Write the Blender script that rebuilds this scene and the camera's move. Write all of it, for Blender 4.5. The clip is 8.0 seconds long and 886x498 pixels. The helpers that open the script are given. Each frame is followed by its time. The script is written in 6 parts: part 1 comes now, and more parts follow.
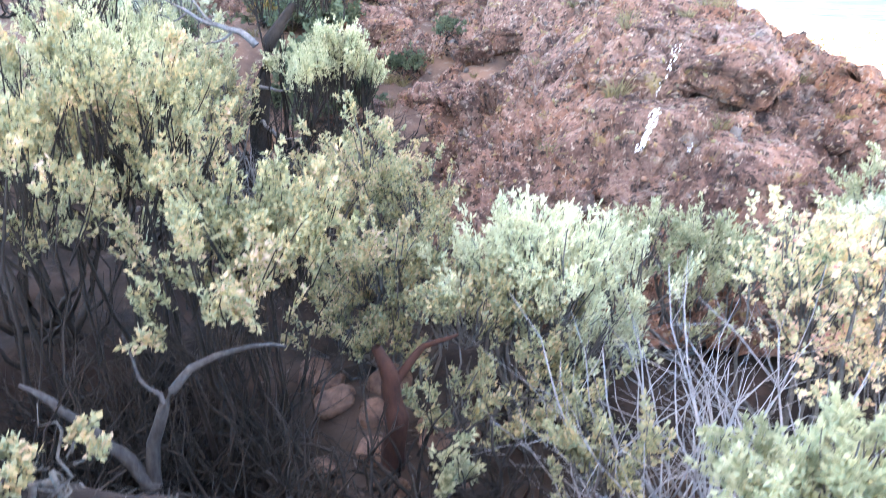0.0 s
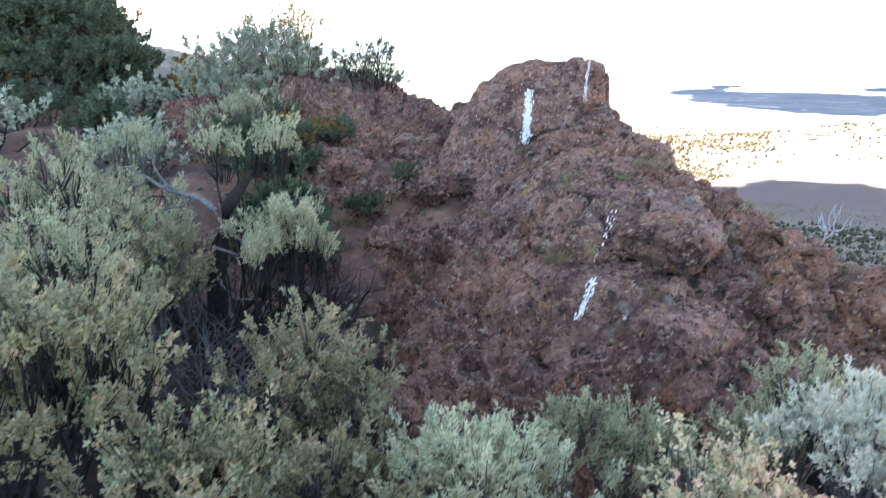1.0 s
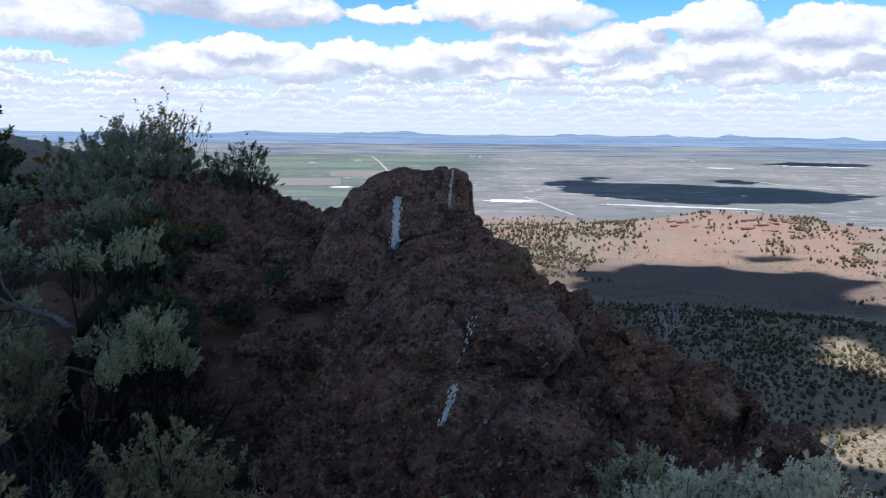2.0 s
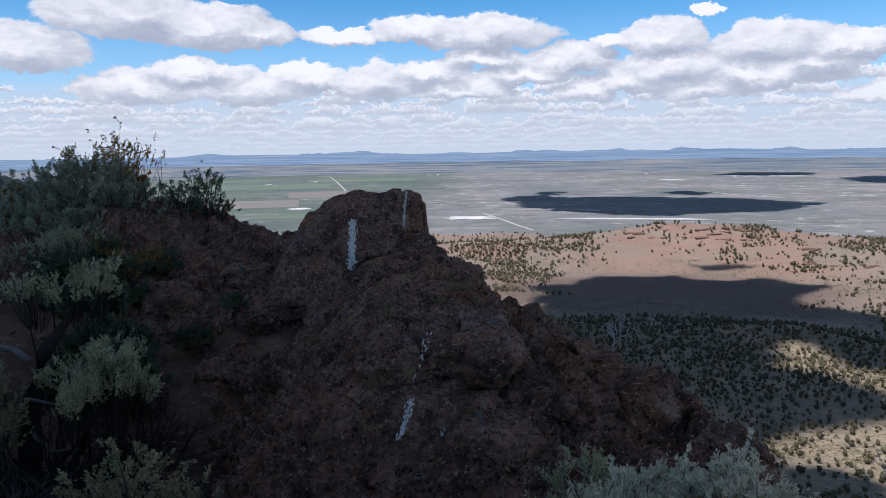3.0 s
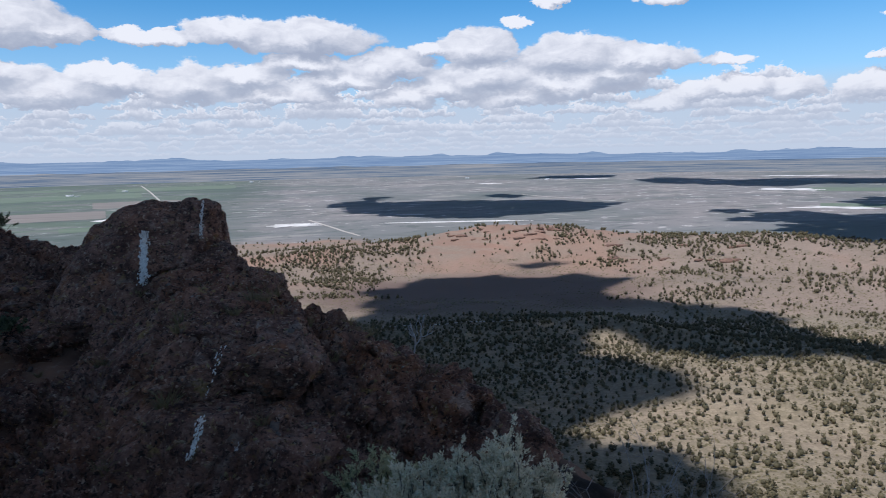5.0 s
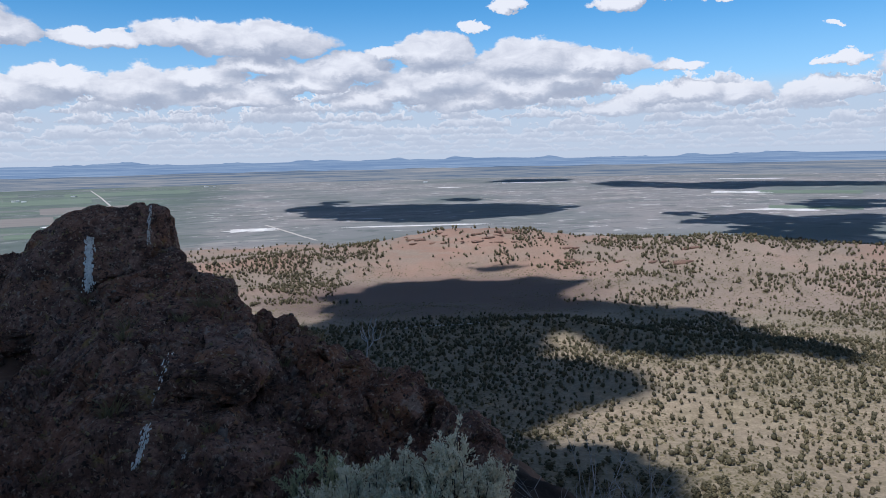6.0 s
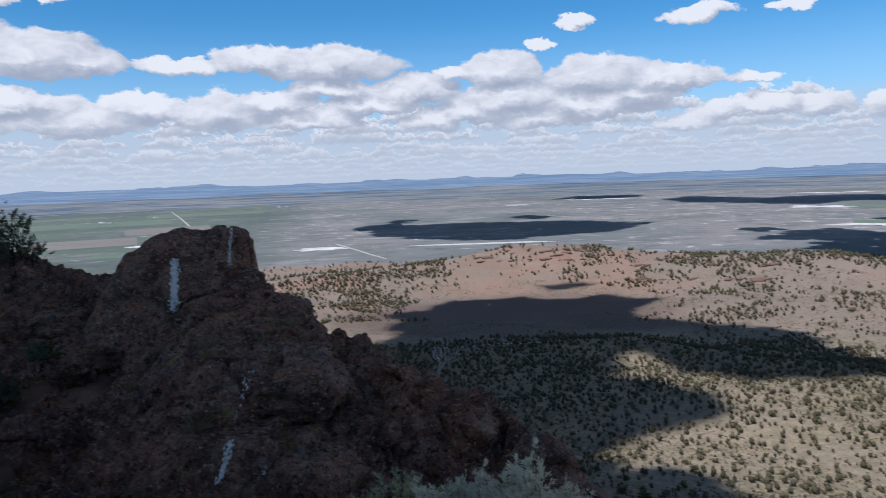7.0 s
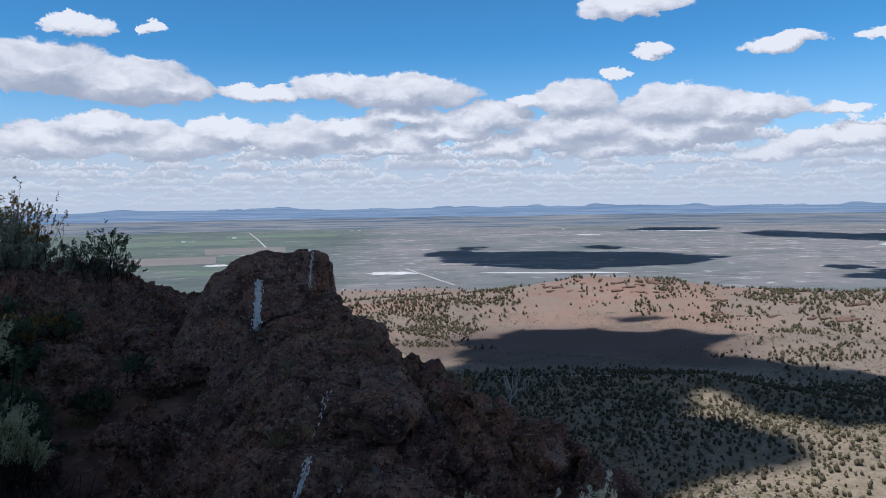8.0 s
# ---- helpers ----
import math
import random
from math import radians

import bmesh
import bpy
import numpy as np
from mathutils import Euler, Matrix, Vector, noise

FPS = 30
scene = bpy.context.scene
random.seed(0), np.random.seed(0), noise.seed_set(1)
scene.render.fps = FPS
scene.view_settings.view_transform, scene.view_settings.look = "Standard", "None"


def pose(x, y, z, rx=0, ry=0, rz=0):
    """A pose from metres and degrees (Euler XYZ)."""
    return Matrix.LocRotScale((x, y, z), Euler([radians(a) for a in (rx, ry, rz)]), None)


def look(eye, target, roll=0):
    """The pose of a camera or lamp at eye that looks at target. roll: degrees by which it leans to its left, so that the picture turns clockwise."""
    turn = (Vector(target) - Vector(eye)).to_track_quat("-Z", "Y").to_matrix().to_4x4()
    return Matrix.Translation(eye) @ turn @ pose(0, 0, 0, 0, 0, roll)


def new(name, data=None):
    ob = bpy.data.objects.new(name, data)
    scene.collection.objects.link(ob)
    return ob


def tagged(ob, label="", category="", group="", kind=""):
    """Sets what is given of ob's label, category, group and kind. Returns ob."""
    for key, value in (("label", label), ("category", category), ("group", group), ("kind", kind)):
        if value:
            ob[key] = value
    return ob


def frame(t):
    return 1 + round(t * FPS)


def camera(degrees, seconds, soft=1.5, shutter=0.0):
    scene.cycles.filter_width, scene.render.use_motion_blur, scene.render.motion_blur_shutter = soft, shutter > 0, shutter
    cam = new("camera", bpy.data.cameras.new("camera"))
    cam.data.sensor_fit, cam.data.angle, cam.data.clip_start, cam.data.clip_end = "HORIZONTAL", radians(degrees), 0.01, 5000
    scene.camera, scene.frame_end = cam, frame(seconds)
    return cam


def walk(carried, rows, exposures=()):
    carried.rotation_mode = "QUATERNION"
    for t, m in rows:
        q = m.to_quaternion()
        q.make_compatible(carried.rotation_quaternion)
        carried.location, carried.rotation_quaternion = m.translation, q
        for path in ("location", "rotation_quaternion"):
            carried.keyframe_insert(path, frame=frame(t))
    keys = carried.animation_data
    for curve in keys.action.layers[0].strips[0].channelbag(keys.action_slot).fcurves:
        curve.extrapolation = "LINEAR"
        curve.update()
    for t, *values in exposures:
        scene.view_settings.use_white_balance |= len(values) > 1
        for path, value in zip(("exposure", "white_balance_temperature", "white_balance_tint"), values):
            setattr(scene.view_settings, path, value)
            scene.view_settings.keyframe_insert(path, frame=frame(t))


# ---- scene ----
cam = camera(63.4, 8.0, soft=0.65, shutter=0.3)
PATH = [
    (0, (-0.562, 0.383, 0.792), (-3.312, 9.164, -3.124), -0.58),
    (0.5, (-0.464, 0.424, 1.192), (-3.115, 9.437, -2.233), -0.69),
    (1, (-0.364, 0.447, 1.452), (-2.87, 9.717, -1.337), -0.14),
    (1.5, (-0.242, 0.404, 1.619), (-2.035, 10.026, -0.434), 0.86),
    (2, (-0.153, 0.315, 1.677), (-1.159, 10.138, 0.098), 0.55),
    (2.2, (-0.127, 0.271, 1.702), (-0.95, 10.136, 0.282), 0.14),
    (3.3, (-0.026, 0.009, 1.741), (-0.269, 9.92, 0.436), -0.77),
    (3.5, (0.0, 0.0, 1.75), (-0.001, 9.918, 0.47), -0.60),
    (4, (0.108, -0.001, 1.747), (0.772, 9.893, 0.458), -1.42),
    (4.5, (0.188, -0.012, 1.736), (1.486, 9.816, 0.416), -1.09),
    (5, (0.253, -0.017, 1.734), (2.171, 9.712, 0.441), -1.19),
    (5.2, (0.267, -0.02, 1.707), (2.416, 9.668, 0.473), -0.96),
    (6.3, (0.347, -0.096, 1.746), (2.846, 9.506, 0.499), -1.32),
    (6.5, (0.356, -0.091, 1.752), (2.766, 9.543, 0.58), -1.63),
    (7, (0.272, -0.124, 1.772), (1.846, 9.703, 0.796), -2.08),
    (7.5, (0.203, -0.206, 1.794), (0.857, 9.748, 1.094), -2.67),
    (8, (0.188, -0.264, 1.807), (0.814, 9.7, 1.229), -0.84),
]
EXPOSURES = [(0.0, 4.85, 7900, 26), (0.5, 4.3, 7400, 23), (1.0, 3.25, 7000, 18), (1.5, 1.35, 5250, 12), (2.0, 0.5, 5950, 13), (2.2, 0.4, 6080, 14), (3.3, 0.12, 6080, 15), (5.0, 0.04, 5980, 14), (8.0, -0.04, 5880, 13)]
walk(cam, [(t, look(eye, target, roll)) for t, eye, target, roll in PATH], EXPOSURES)


# ---------- small helpers ----------
def nvalue(p, seed=0):
    """Smooth lattice noise in [-1, 1] for an (n, 3) array."""
    i = np.floor(p).astype(np.int64)
    f = p - i
    f = f * f * f * (f * (f * 6 - 15) + 10)
    out = np.zeros(len(p))
    for dx in (0, 1):
        for dy in (0, 1):
            for dz in (0, 1):
                h = (i[:, 0] + dx) * 374761393 + (i[:, 1] + dy) * 668265263 + (i[:, 2] + dz) * 2147483647 + seed * 974711
                h = (h ^ (h >> 13)) * 1274126177 & 0xFFFFFFFF
                h = (h ^ (h >> 16)) & 0xFFFF
                w = (f[:, 0] if dx else 1 - f[:, 0]) * (f[:, 1] if dy else 1 - f[:, 1]) * (f[:, 2] if dz else 1 - f[:, 2])
                out += w * (h / 32767.5 - 1)
    return out


def fbm(p, octaves=4, seed=0, gain=0.5):
    out, amp, freq = np.zeros(len(p)), 1.0, 1.0
    for o in range(octaves):
        out += amp * nvalue(p * freq + 17.3 * o, seed + o)
        amp, freq = amp * gain, freq * 2.03
    return out


def sstep(a, b, x):
    t = np.clip((x - a) / (b - a), 0, 1)
    return t * t * (3 - 2 * t)


def mesh_of(name, verts, faces, smooth=False):
    """A mesh from an (n, 3) array and an (m, 3) or (m, 4) array of faces."""
    verts, faces = np.asarray(verts, np.float32), np.asarray(faces, np.int32)
    me = bpy.data.meshes.new(name)
    k = faces.shape[1]
    me.vertices.add(len(verts))
    me.vertices.foreach_set("co", verts.ravel())
    me.loops.add(faces.size)
    me.loops.foreach_set("vertex_index", faces.ravel())
    me.polygons.add(len(faces))
    me.polygons.foreach_set("loop_start", np.arange(0, faces.size, k, dtype=np.int32))
    if smooth:
        me.polygons.foreach_set("use_smooth", np.ones(len(faces), bool))
    me.update(calc_edges=True)
    return me


def part(name, me, material, parent=None, label=""):
    """Links a mesh as one object, under a thing where one is given."""
    ob = new(name, me)
    if material:
        me.materials.clear()
        me.materials.append(material)
    if parent is not None:
        ob.parent = parent
    if label:
        ob["label"] = label
    return ob


def grid_faces(nu, nv, wrap=False):
    a = np.arange(nu * nv).reshape(nu, nv)
    if wrap:
        a = np.concatenate([a, a[:, :1]], 1)
    return np.stack([a[:-1, :-1], a[1:, :-1], a[1:, 1:], a[:-1, 1:]], -1).reshape(-1, 4)


class Nodes:
    """Short calls for building a node tree."""

    def __init__(self, tree):
        self.t = tree
        tree.nodes.clear()

    def add(self, kind):
        return self.t.nodes.new(kind)

    def put(self, socket, value):
        if isinstance(value, bpy.types.NodeSocket):
            self.t.links.new(value, socket)
        elif value is not None:
            socket.default_value = value

    def math(self, op, a, b=None, c=None, clamp=False):
        n = self.add("ShaderNodeMath")
        n.operation, n.use_clamp = op, clamp
        for s, v in zip(n.inputs, (a, b, c)):
            self.put(s, v)
        return n.outputs[0]

    def vec(self, op, a, b=None):
        n = self.add("ShaderNodeVectorMath")
        n.operation = op
        for s, v in zip(n.inputs, (a, b)):
            self.put(s, v)
        return n.outputs["Value"] if op in ("LENGTH", "DOT_PRODUCT", "DISTANCE") else n.outputs[0]

    def noise(self, vector, scale, detail=5.0, rough=0.55, distortion=0.0, colour=False):
        n = self.add("ShaderNodeTexNoise")
        self.put(n.inputs["Vector"], vector)
        self.put(n.inputs["Scale"], scale)
        self.put(n.inputs["Detail"], detail)
        self.put(n.inputs["Roughness"], rough)
        self.put(n.inputs["Distortion"], distortion)
        return n.outputs["Color" if colour else "Fac"]

    def ramp(self, fac, *stops):
        n = self.add("ShaderNodeValToRGB")
        e = n.color_ramp.elements
        while len(e) < len(stops):
            e.new(0.5)
        for el, (pos, col) in zip(e, stops):
            el.position = pos
            el.color = (*col, 1) if isinstance(col, tuple) else (col, col, col, 1)
        self.put(n.inputs[0], fac)
        return n.outputs[0]

    def mix(self, fac, a, b, blend="MIX"):
        n = self.add("ShaderNodeMix")
        n.data_type, n.blend_type = "RGBA", blend
        self.put(n.inputs[0], fac)
        for s, v in ((n.inputs[6], a), (n.inputs[7], b)):
            self.put(s, (*v, 1) if isinstance(v, tuple) and len(v) == 3 else v)
        return n.outputs[2]

    def step(self, a, b, x):
        n = self.add("ShaderNodeMapRange")
        n.interpolation_type = "SMOOTHSTEP"
        self.put(n.inputs[0], x)
        self.put(n.inputs[1], a)
        self.put(n.inputs[2], b)
        return n.outputs[0]


def material(name):
    m = bpy.data.materials.new(name)
    m.use_nodes = True
    n = Nodes(m.node_tree)
    out = n.add("ShaderNodeOutputMaterial")
    return m, n, out


def finish(n, out, colour, rough=0.9, bump=None, strength=0.5, distance=0.02, spec=0.3):
    b = n.add("ShaderNodeBsdfPrincipled")
    n.put(b.inputs["Base Color"], (*colour, 1) if isinstance(colour, tuple) else colour)
    n.put(b.inputs["Roughness"], rough)
    b.inputs["Specular IOR Level"].default_value = spec
    if bump is not None:
        u = n.add("ShaderNodeBump")
        u.inputs["Strength"].default_value, u.inputs["Distance"].default_value = strength, distance
        n.put(u.inputs["Height"], bump)
        n.put(b.inputs["Normal"], u.outputs[0])
    n.put(out.inputs[0], b.outputs[0])
    return b


# ---------- sun, sky and clouds ----------
SUN_ELEV, SUN_AZ = 56.0, -125.0          # degrees; azimuth from +y to the right
to_sun = Vector((math.sin(radians(SUN_AZ)) * math.cos(radians(SUN_ELEV)), math.cos(radians(SUN_AZ)) * math.cos(radians(SUN_ELEV)), math.sin(radians(SUN_ELEV))))
sun = new("sun", bpy.data.lights.new("sun", "SUN"))
sun.data.energy, sun.data.angle, sun.data.color = 5.0, radians(0.53), (1.0, 0.97, 0.93)
sun.matrix_world = look(to_sun * 50, (0, 0, 0))

# cumulus: azimuth, elevation, half width, half height, in degrees
CLOUDS = [
    (-25.5, 10.1, 5.0, 1.7), (-20.0, 9.6, 5.2, 1.5), (-16.3, 9.0, 2.6, 1.0), (-22.6, 13.0, 1.9, 0.7), (-18.0, 13.3, 0.8, 0.45),
    (-10.2, 8.75, 3.2, 0.6), (-4.6, 9.3, 3.4, 1.05), (0.6, 9.1, 5.0, 1.25), (7.1, 7.0, 3.4, 1.15), (4.2, 6.0, 3.6, 0.8),
    (10.4, 8.2, 1.6, 0.55), (14.2, 8.2, 2.6, 1.35), (17.1, 9.8, 1.0, 0.45), (21.2, 7.4, 4.2, 1.45), (26.2, 7.0, 4.2, 1.0), (32.6, 6.5, 2.0, 0.45),
    (15.0, 6.0, 5.0, 1.2), (20.5, 5.3, 5.5, 1.0), (8.6, 4.6, 2.2, 0.85), (-7.6, 5.6, 2.8, 1.35), (-17.5, 5.2, 4.6, 1.2), (-25.0, 5.1, 4.0, 1.2), (-1.0, 5.0, 4.0, 0.8),
    (30.6, 4.2, 2.0, 0.8), (33.4, 4.6, 2.1, 0.75), (37.0, 4.4, 2.2, 0.85), (42.5, 4.3, 2.4, 0.85), (27.8, 3.6, 2.4, 0.6),
    (20.1, 11.5, 1.7, 0.5), (29.0, 11.5, 2.6, 0.65), (18.2, 14.8, 3.6, 0.9), (35.0, 11.2, 1.2, 0.4), (43.0, 6.3, 1.6, 0.45), (42.4, 8.6, 0.7, 0.14),
    (-13.0, 6.0, 3.4, 0.9), (-21.0, 6.3, 3.8, 0.9), (-3.6, 6.2, 3.0, 0.8), (11.5, 5.2, 3.4, 0.9), (17.0, 4.6, 3.6, 0.8), (24.5, 5.9, 3.2, 0.9), (0.5, 7.2, 3.2, 0.7), (-33.0, 7.5, 5.0, 1.6), (-42.0, 9.0, 6.0, 1.8), (50.0, 6.0, 4.5, 1.3),
]
world = bpy.data.worlds.new("sky")
scene.world = world
world.use_nodes = True
n = Nodes(world.node_tree)
sky = n.add("ShaderNodeTexSky")
sky.sky_type, sky.sun_disc = "NISHITA", False
sky.sun_elevation, sky.sun_rotation, sky.altitude = radians(SUN_ELEV), radians(SUN_AZ), 1500.0
sky.air_density, sky.dust_density, sky.ozone_density = 1.0, 0.6, 1.5
way = n.add("ShaderNodeTexCoord").outputs["Generated"]
sep = n.add("ShaderNodeSeparateXYZ")
n.put(sep.inputs[0], way)
az = n.math("MULTIPLY", n.math("ARCTAN2", sep.outputs[0], sep.outputs[1]), 57.29578)
el = n.math("MULTIPLY", n.math("ARCSINE", sep.outputs[2]), 57.29578)
comb = n.add("ShaderNodeCombineXYZ")
n.put(comb.inputs[0], az), n.put(comb.inputs[1], el)
deg = comb.outputs[0]
billow = n.vec("SUBTRACT", n.noise(n.vec("MULTIPLY", deg, (0.8, 1.15, 1.0)), 0.55, 9.0, 0.64, 0.2, colour=True), (0.5, 0.5, 0.5))
wide = n.vec("SUBTRACT", n.noise(deg, 0.17, 2.0, 0.5, 0.0, colour=True), (0.5, 0.5, 0.5))
bent = n.vec("ADD", n.vec("ADD", deg, n.vec("MULTIPLY", billow, (3.6, 2.3, 0.0))), n.vec("MULTIPLY", wide, (2.2, 0.9, 0.0)))


def puffs(at):
    """How deep inside the nearest cumulus a direction lies: 1 in the middle, 0 at the rim."""
    best = None
    for a, e, w, h in CLOUDS:
        d = n.vec("MULTIPLY", n.vec("SUBTRACT", at, (a, e - 0.25 * h, 0.0)), (1 / w, 0.86 / h, 0.0))
        d = n.vec("LENGTH", n.vec("MAXIMUM", d, n.vec("MULTIPLY", d, (-1.0, -1.6, 0.0))))
        best = d if best is None else n.math("SMOOTH_MIN", best, d, 0.10)
    return n.math("SUBTRACT", 1.20, best)


deep = puffs(bent)
lit = puffs(n.vec("ADD", bent, (-0.35, 0.8, 0.0)))
fine = n.noise(n.vec("MULTIPLY", deg, (0.62, 1.4, 1.0)), 0.85, 5.0, 0.55, 0.6)
TONE = ((0.0, (0.38, 0.415, 0.49)), (0.3, (0.475, 0.505, 0.565)), (0.5, (0.595, 0.61, 0.65)), (0.68, (0.735, 0.738, 0.757)), (0.88, (0.865, 0.86, 0.855)))
# ranks of small flat-based cumulus that close up towards the horizon: base and depth in degrees, how many to the degree
RANKS = ((0.35, 0.50, 0.60, 0.33), (0.70, 0.60, 0.54, 0.33), (1.05, 0.70, 0.47, 0.33), (1.45, 0.85, 0.42, 0.33), (1.9, 1.0, 0.36, 0.33), (2.4, 1.2, 0.31, 0.34), (3.0, 1.4, 0.26, 0.35), (3.7, 1.55, 0.22, 0.37), (4.5, 1.65, 0.19, 0.41))
crisp = n.vec("SUBTRACT", n.noise(deg, 1.5, 7.0, 0.68, 0.2, colour=True), (0.5, 0.5, 0.5))
curl = n.add("ShaderNodeSeparateXYZ")
n.put(curl.inputs[0], crisp)


def rank(k, base, depth, often, least):
    """One rank: how solid it is at a direction, and how high in its clouds the direction lies."""
    along = n.add("ShaderNodeCombineXYZ")
    n.put(along.inputs[0], n.math("MULTIPLY", n.math("ADD", az, n.math("MULTIPLY", curl.outputs[0], 2.4 * depth)), often))
    along.inputs[1].default_value = 13.7 * k
    swell = n.math("ADD", n.noise(along.outputs[0], 1.0, 3.0, 0.55), n.math("MULTIPLY", curl.outputs[2], 0.22))
    tall = n.math("MULTIPLY", n.step(least, least + 0.34, swell), depth)
    up = n.math("SUBTRACT", n.math("ADD", el, n.math("MULTIPLY", curl.outputs[1], 0.75 * depth)), base)
    rise = n.math("DIVIDE", up, n.math("ADD", tall, 0.04))
    solid = n.math("MULTIPLY", n.step(-0.05, 0.14, rise), n.step(1.06, 0.88, rise))
    return n.math("MULTIPLY", solid, n.step(0.06, 0.2, tall)), rise


# the sky overhead and behind holds the same broken cumulus
over = n.noise(way, 2.3, 7.0, 0.58, 0.3)
high = n.math("MAXIMUM", n.step(16.5, 21.0, el), n.step(47.0, 60.0, n.math("ABSOLUTE", az)))
over_deep = n.math("MULTIPLY", n.step(0.50, 0.58, over), n.math("MULTIPLY", high, n.step(2.0, 9.0, el)))
cov_c = n.step(-0.01, 0.17, deep)
rel_c = n.math("SUBTRACT", deep, lit)
puffy = n.math("ADD", n.math("MULTIPLY", n.math("SUBTRACT", fine, 0.5), 0.80), n.math("MULTIPLY", curl.outputs[1], 0.28))
shade_c = n.math("ADD", n.math("ADD", n.math("MULTIPLY", rel_c, 0.62), 0.44), puffy, clamp=True)
col_c = n.ramp(shade_c, *TONE)
blue = n.mix(1.0, n.vec("MULTIPLY", sky.outputs[0], (0.105, 0.105, 0.105)), (0.41, 0.95, 1.18), "MULTIPLY")
air = n.mix(n.step(13.0, 0.0, el), blue, n.mix(0.7, blue, (0.56, 0.69, 0.82)))
c1 = n.mix(n.math("MULTIPLY", over_deep, 0.9), air, (0.40, 0.41, 0.45))
c2 = n.mix(n.math("MULTIPLY", n.step(6.0, 3.2, el), 0.72), c1, (0.52, 0.57, 0.64))
for k, (base, depth, often, least) in enumerate(RANKS):
    solid, rise = rank(k, base, depth, often, least)
    shade = n.math("ADD", n.math("MULTIPLY", rise, 0.92), n.math("ADD", 0.06, puffy), clamp=True)
    c2 = n.mix(n.math("MULTIPLY", solid, 0.94), c2, n.ramp(shade, *TONE))
c3 = n.mix(n.math("MULTIPLY", cov_c, 0.97), c2, col_c)
c3 = n.mix(n.step(18.0, 32.0, el), c3, n.vec("MULTIPLY", c3, (0.72, 0.72, 0.72)))
haze = n.mix(n.math("MULTIPLY", n.step(6.2, -0.3, el), 0.86), c3, (0.54, 0.60, 0.675))
ground_bounce = n.mix(n.step(-0.5, -3.0, el), haze, (0.14, 0.13, 0.12))
bg = n.add("ShaderNodeBackground")
n.put(bg.inputs[0], ground_bounce)
bg.inputs[1].default_value = 1.0
n.put(n.add("ShaderNodeOutputWorld").inputs[0], bg.outputs[0])


# ---------- materials ----------
def rock_material():
    m, n, out = material("volcanic_rock")
    p = n.add("ShaderNodeNewGeometry").outputs["Position"]

    def spot(shift, scale, a, b, amount, detail=5.0, rough=0.65):
        return n.math("MULTIPLY", n.step(a, b, n.noise(n.vec("ADD", p, shift), scale, detail, rough, 0.5)), amount)

    big, mid = n.noise(p, 0.8, 4.0, 0.6), n.noise(p, 4.2, 7.0, 0.66, 0.5)
    base = n.ramp(mid, (0.28, (0.060, 0.037, 0.030)), (0.43, (0.165, 0.100, 0.080)), (0.57, (0.245, 0.152, 0.122)), (0.75, (0.33, 0.222, 0.182)))
    # iron stain, grey and yellow lichen, desert varnish
    base = n.mix(n.math("MULTIPLY", n.step(0.47, 0.66, big), 0.55), base, n.mix(0.6, base, (0.31, 0.130, 0.060)))
    base = n.mix(spot((4.0, 1.0, 8.0), 2.4, 0.56, 0.66, 0.55), base, (0.30, 0.145, 0.070))
    base = n.mix(spot((0.0, 5.0, 2.0), 5.2, 0.55, 0.64, 0.60), base, (0.30, 0.262, 0.232))
    base = n.mix(spot((7.0, 3.0, 1.0), 5.5, 0.59, 0.67, 0.55), base, (0.29, 0.245, 0.085))
    base = n.mix(spot((2.0, 7.0, 4.0), 1.9, 0.53, 0.38, 0.85), base, n.vec("MULTIPLY", base, (0.40, 0.37, 0.38)))
    base = n.mix(spot((3.0, 9.0, 5.0), 8.0, 0.42, 0.34, 0.80), base, (0.030, 0.021, 0.018))
    base = n.mix(spot((9.0, 2.0, 6.0), 15.0, 0.62, 0.69, 0.55), base, (0.43, 0.37, 0.32))
    base = n.mix(spot((5.0, 8.0, 3.0), 19.0, 0.46, 0.38, 0.85, 4.0), base, (0.026, 0.018, 0.016))
    base = n.mix(spot((1.0, 4.0, 9.0), 24.0, 0.595, 0.655, 0.70, 3.0), base, (0.44, 0.36, 0.29))
    grain = n.noise(p, 30.0, 5.0, 0.7)
    base = n.mix(n.step(0.36, 0.58, grain), n.vec("MULTIPLY", base, (0.66, 0.65, 0.65)), base)
    pits = n.noise(n.vec("ADD", p, (3.0, 9.0, 5.0)), 10.0, 6.0, 0.7, 0.4)
    h = n.math("ADD", n.math("ADD", n.math("MULTIPLY", mid, 1.2), pits), n.math("MULTIPLY", grain, 0.35))
    finish(n, out, n.vec("MULTIPLY", base, (1.10, 0.96, 0.86)), 0.90, h, 0.85, 0.055, 0.25)
    return m


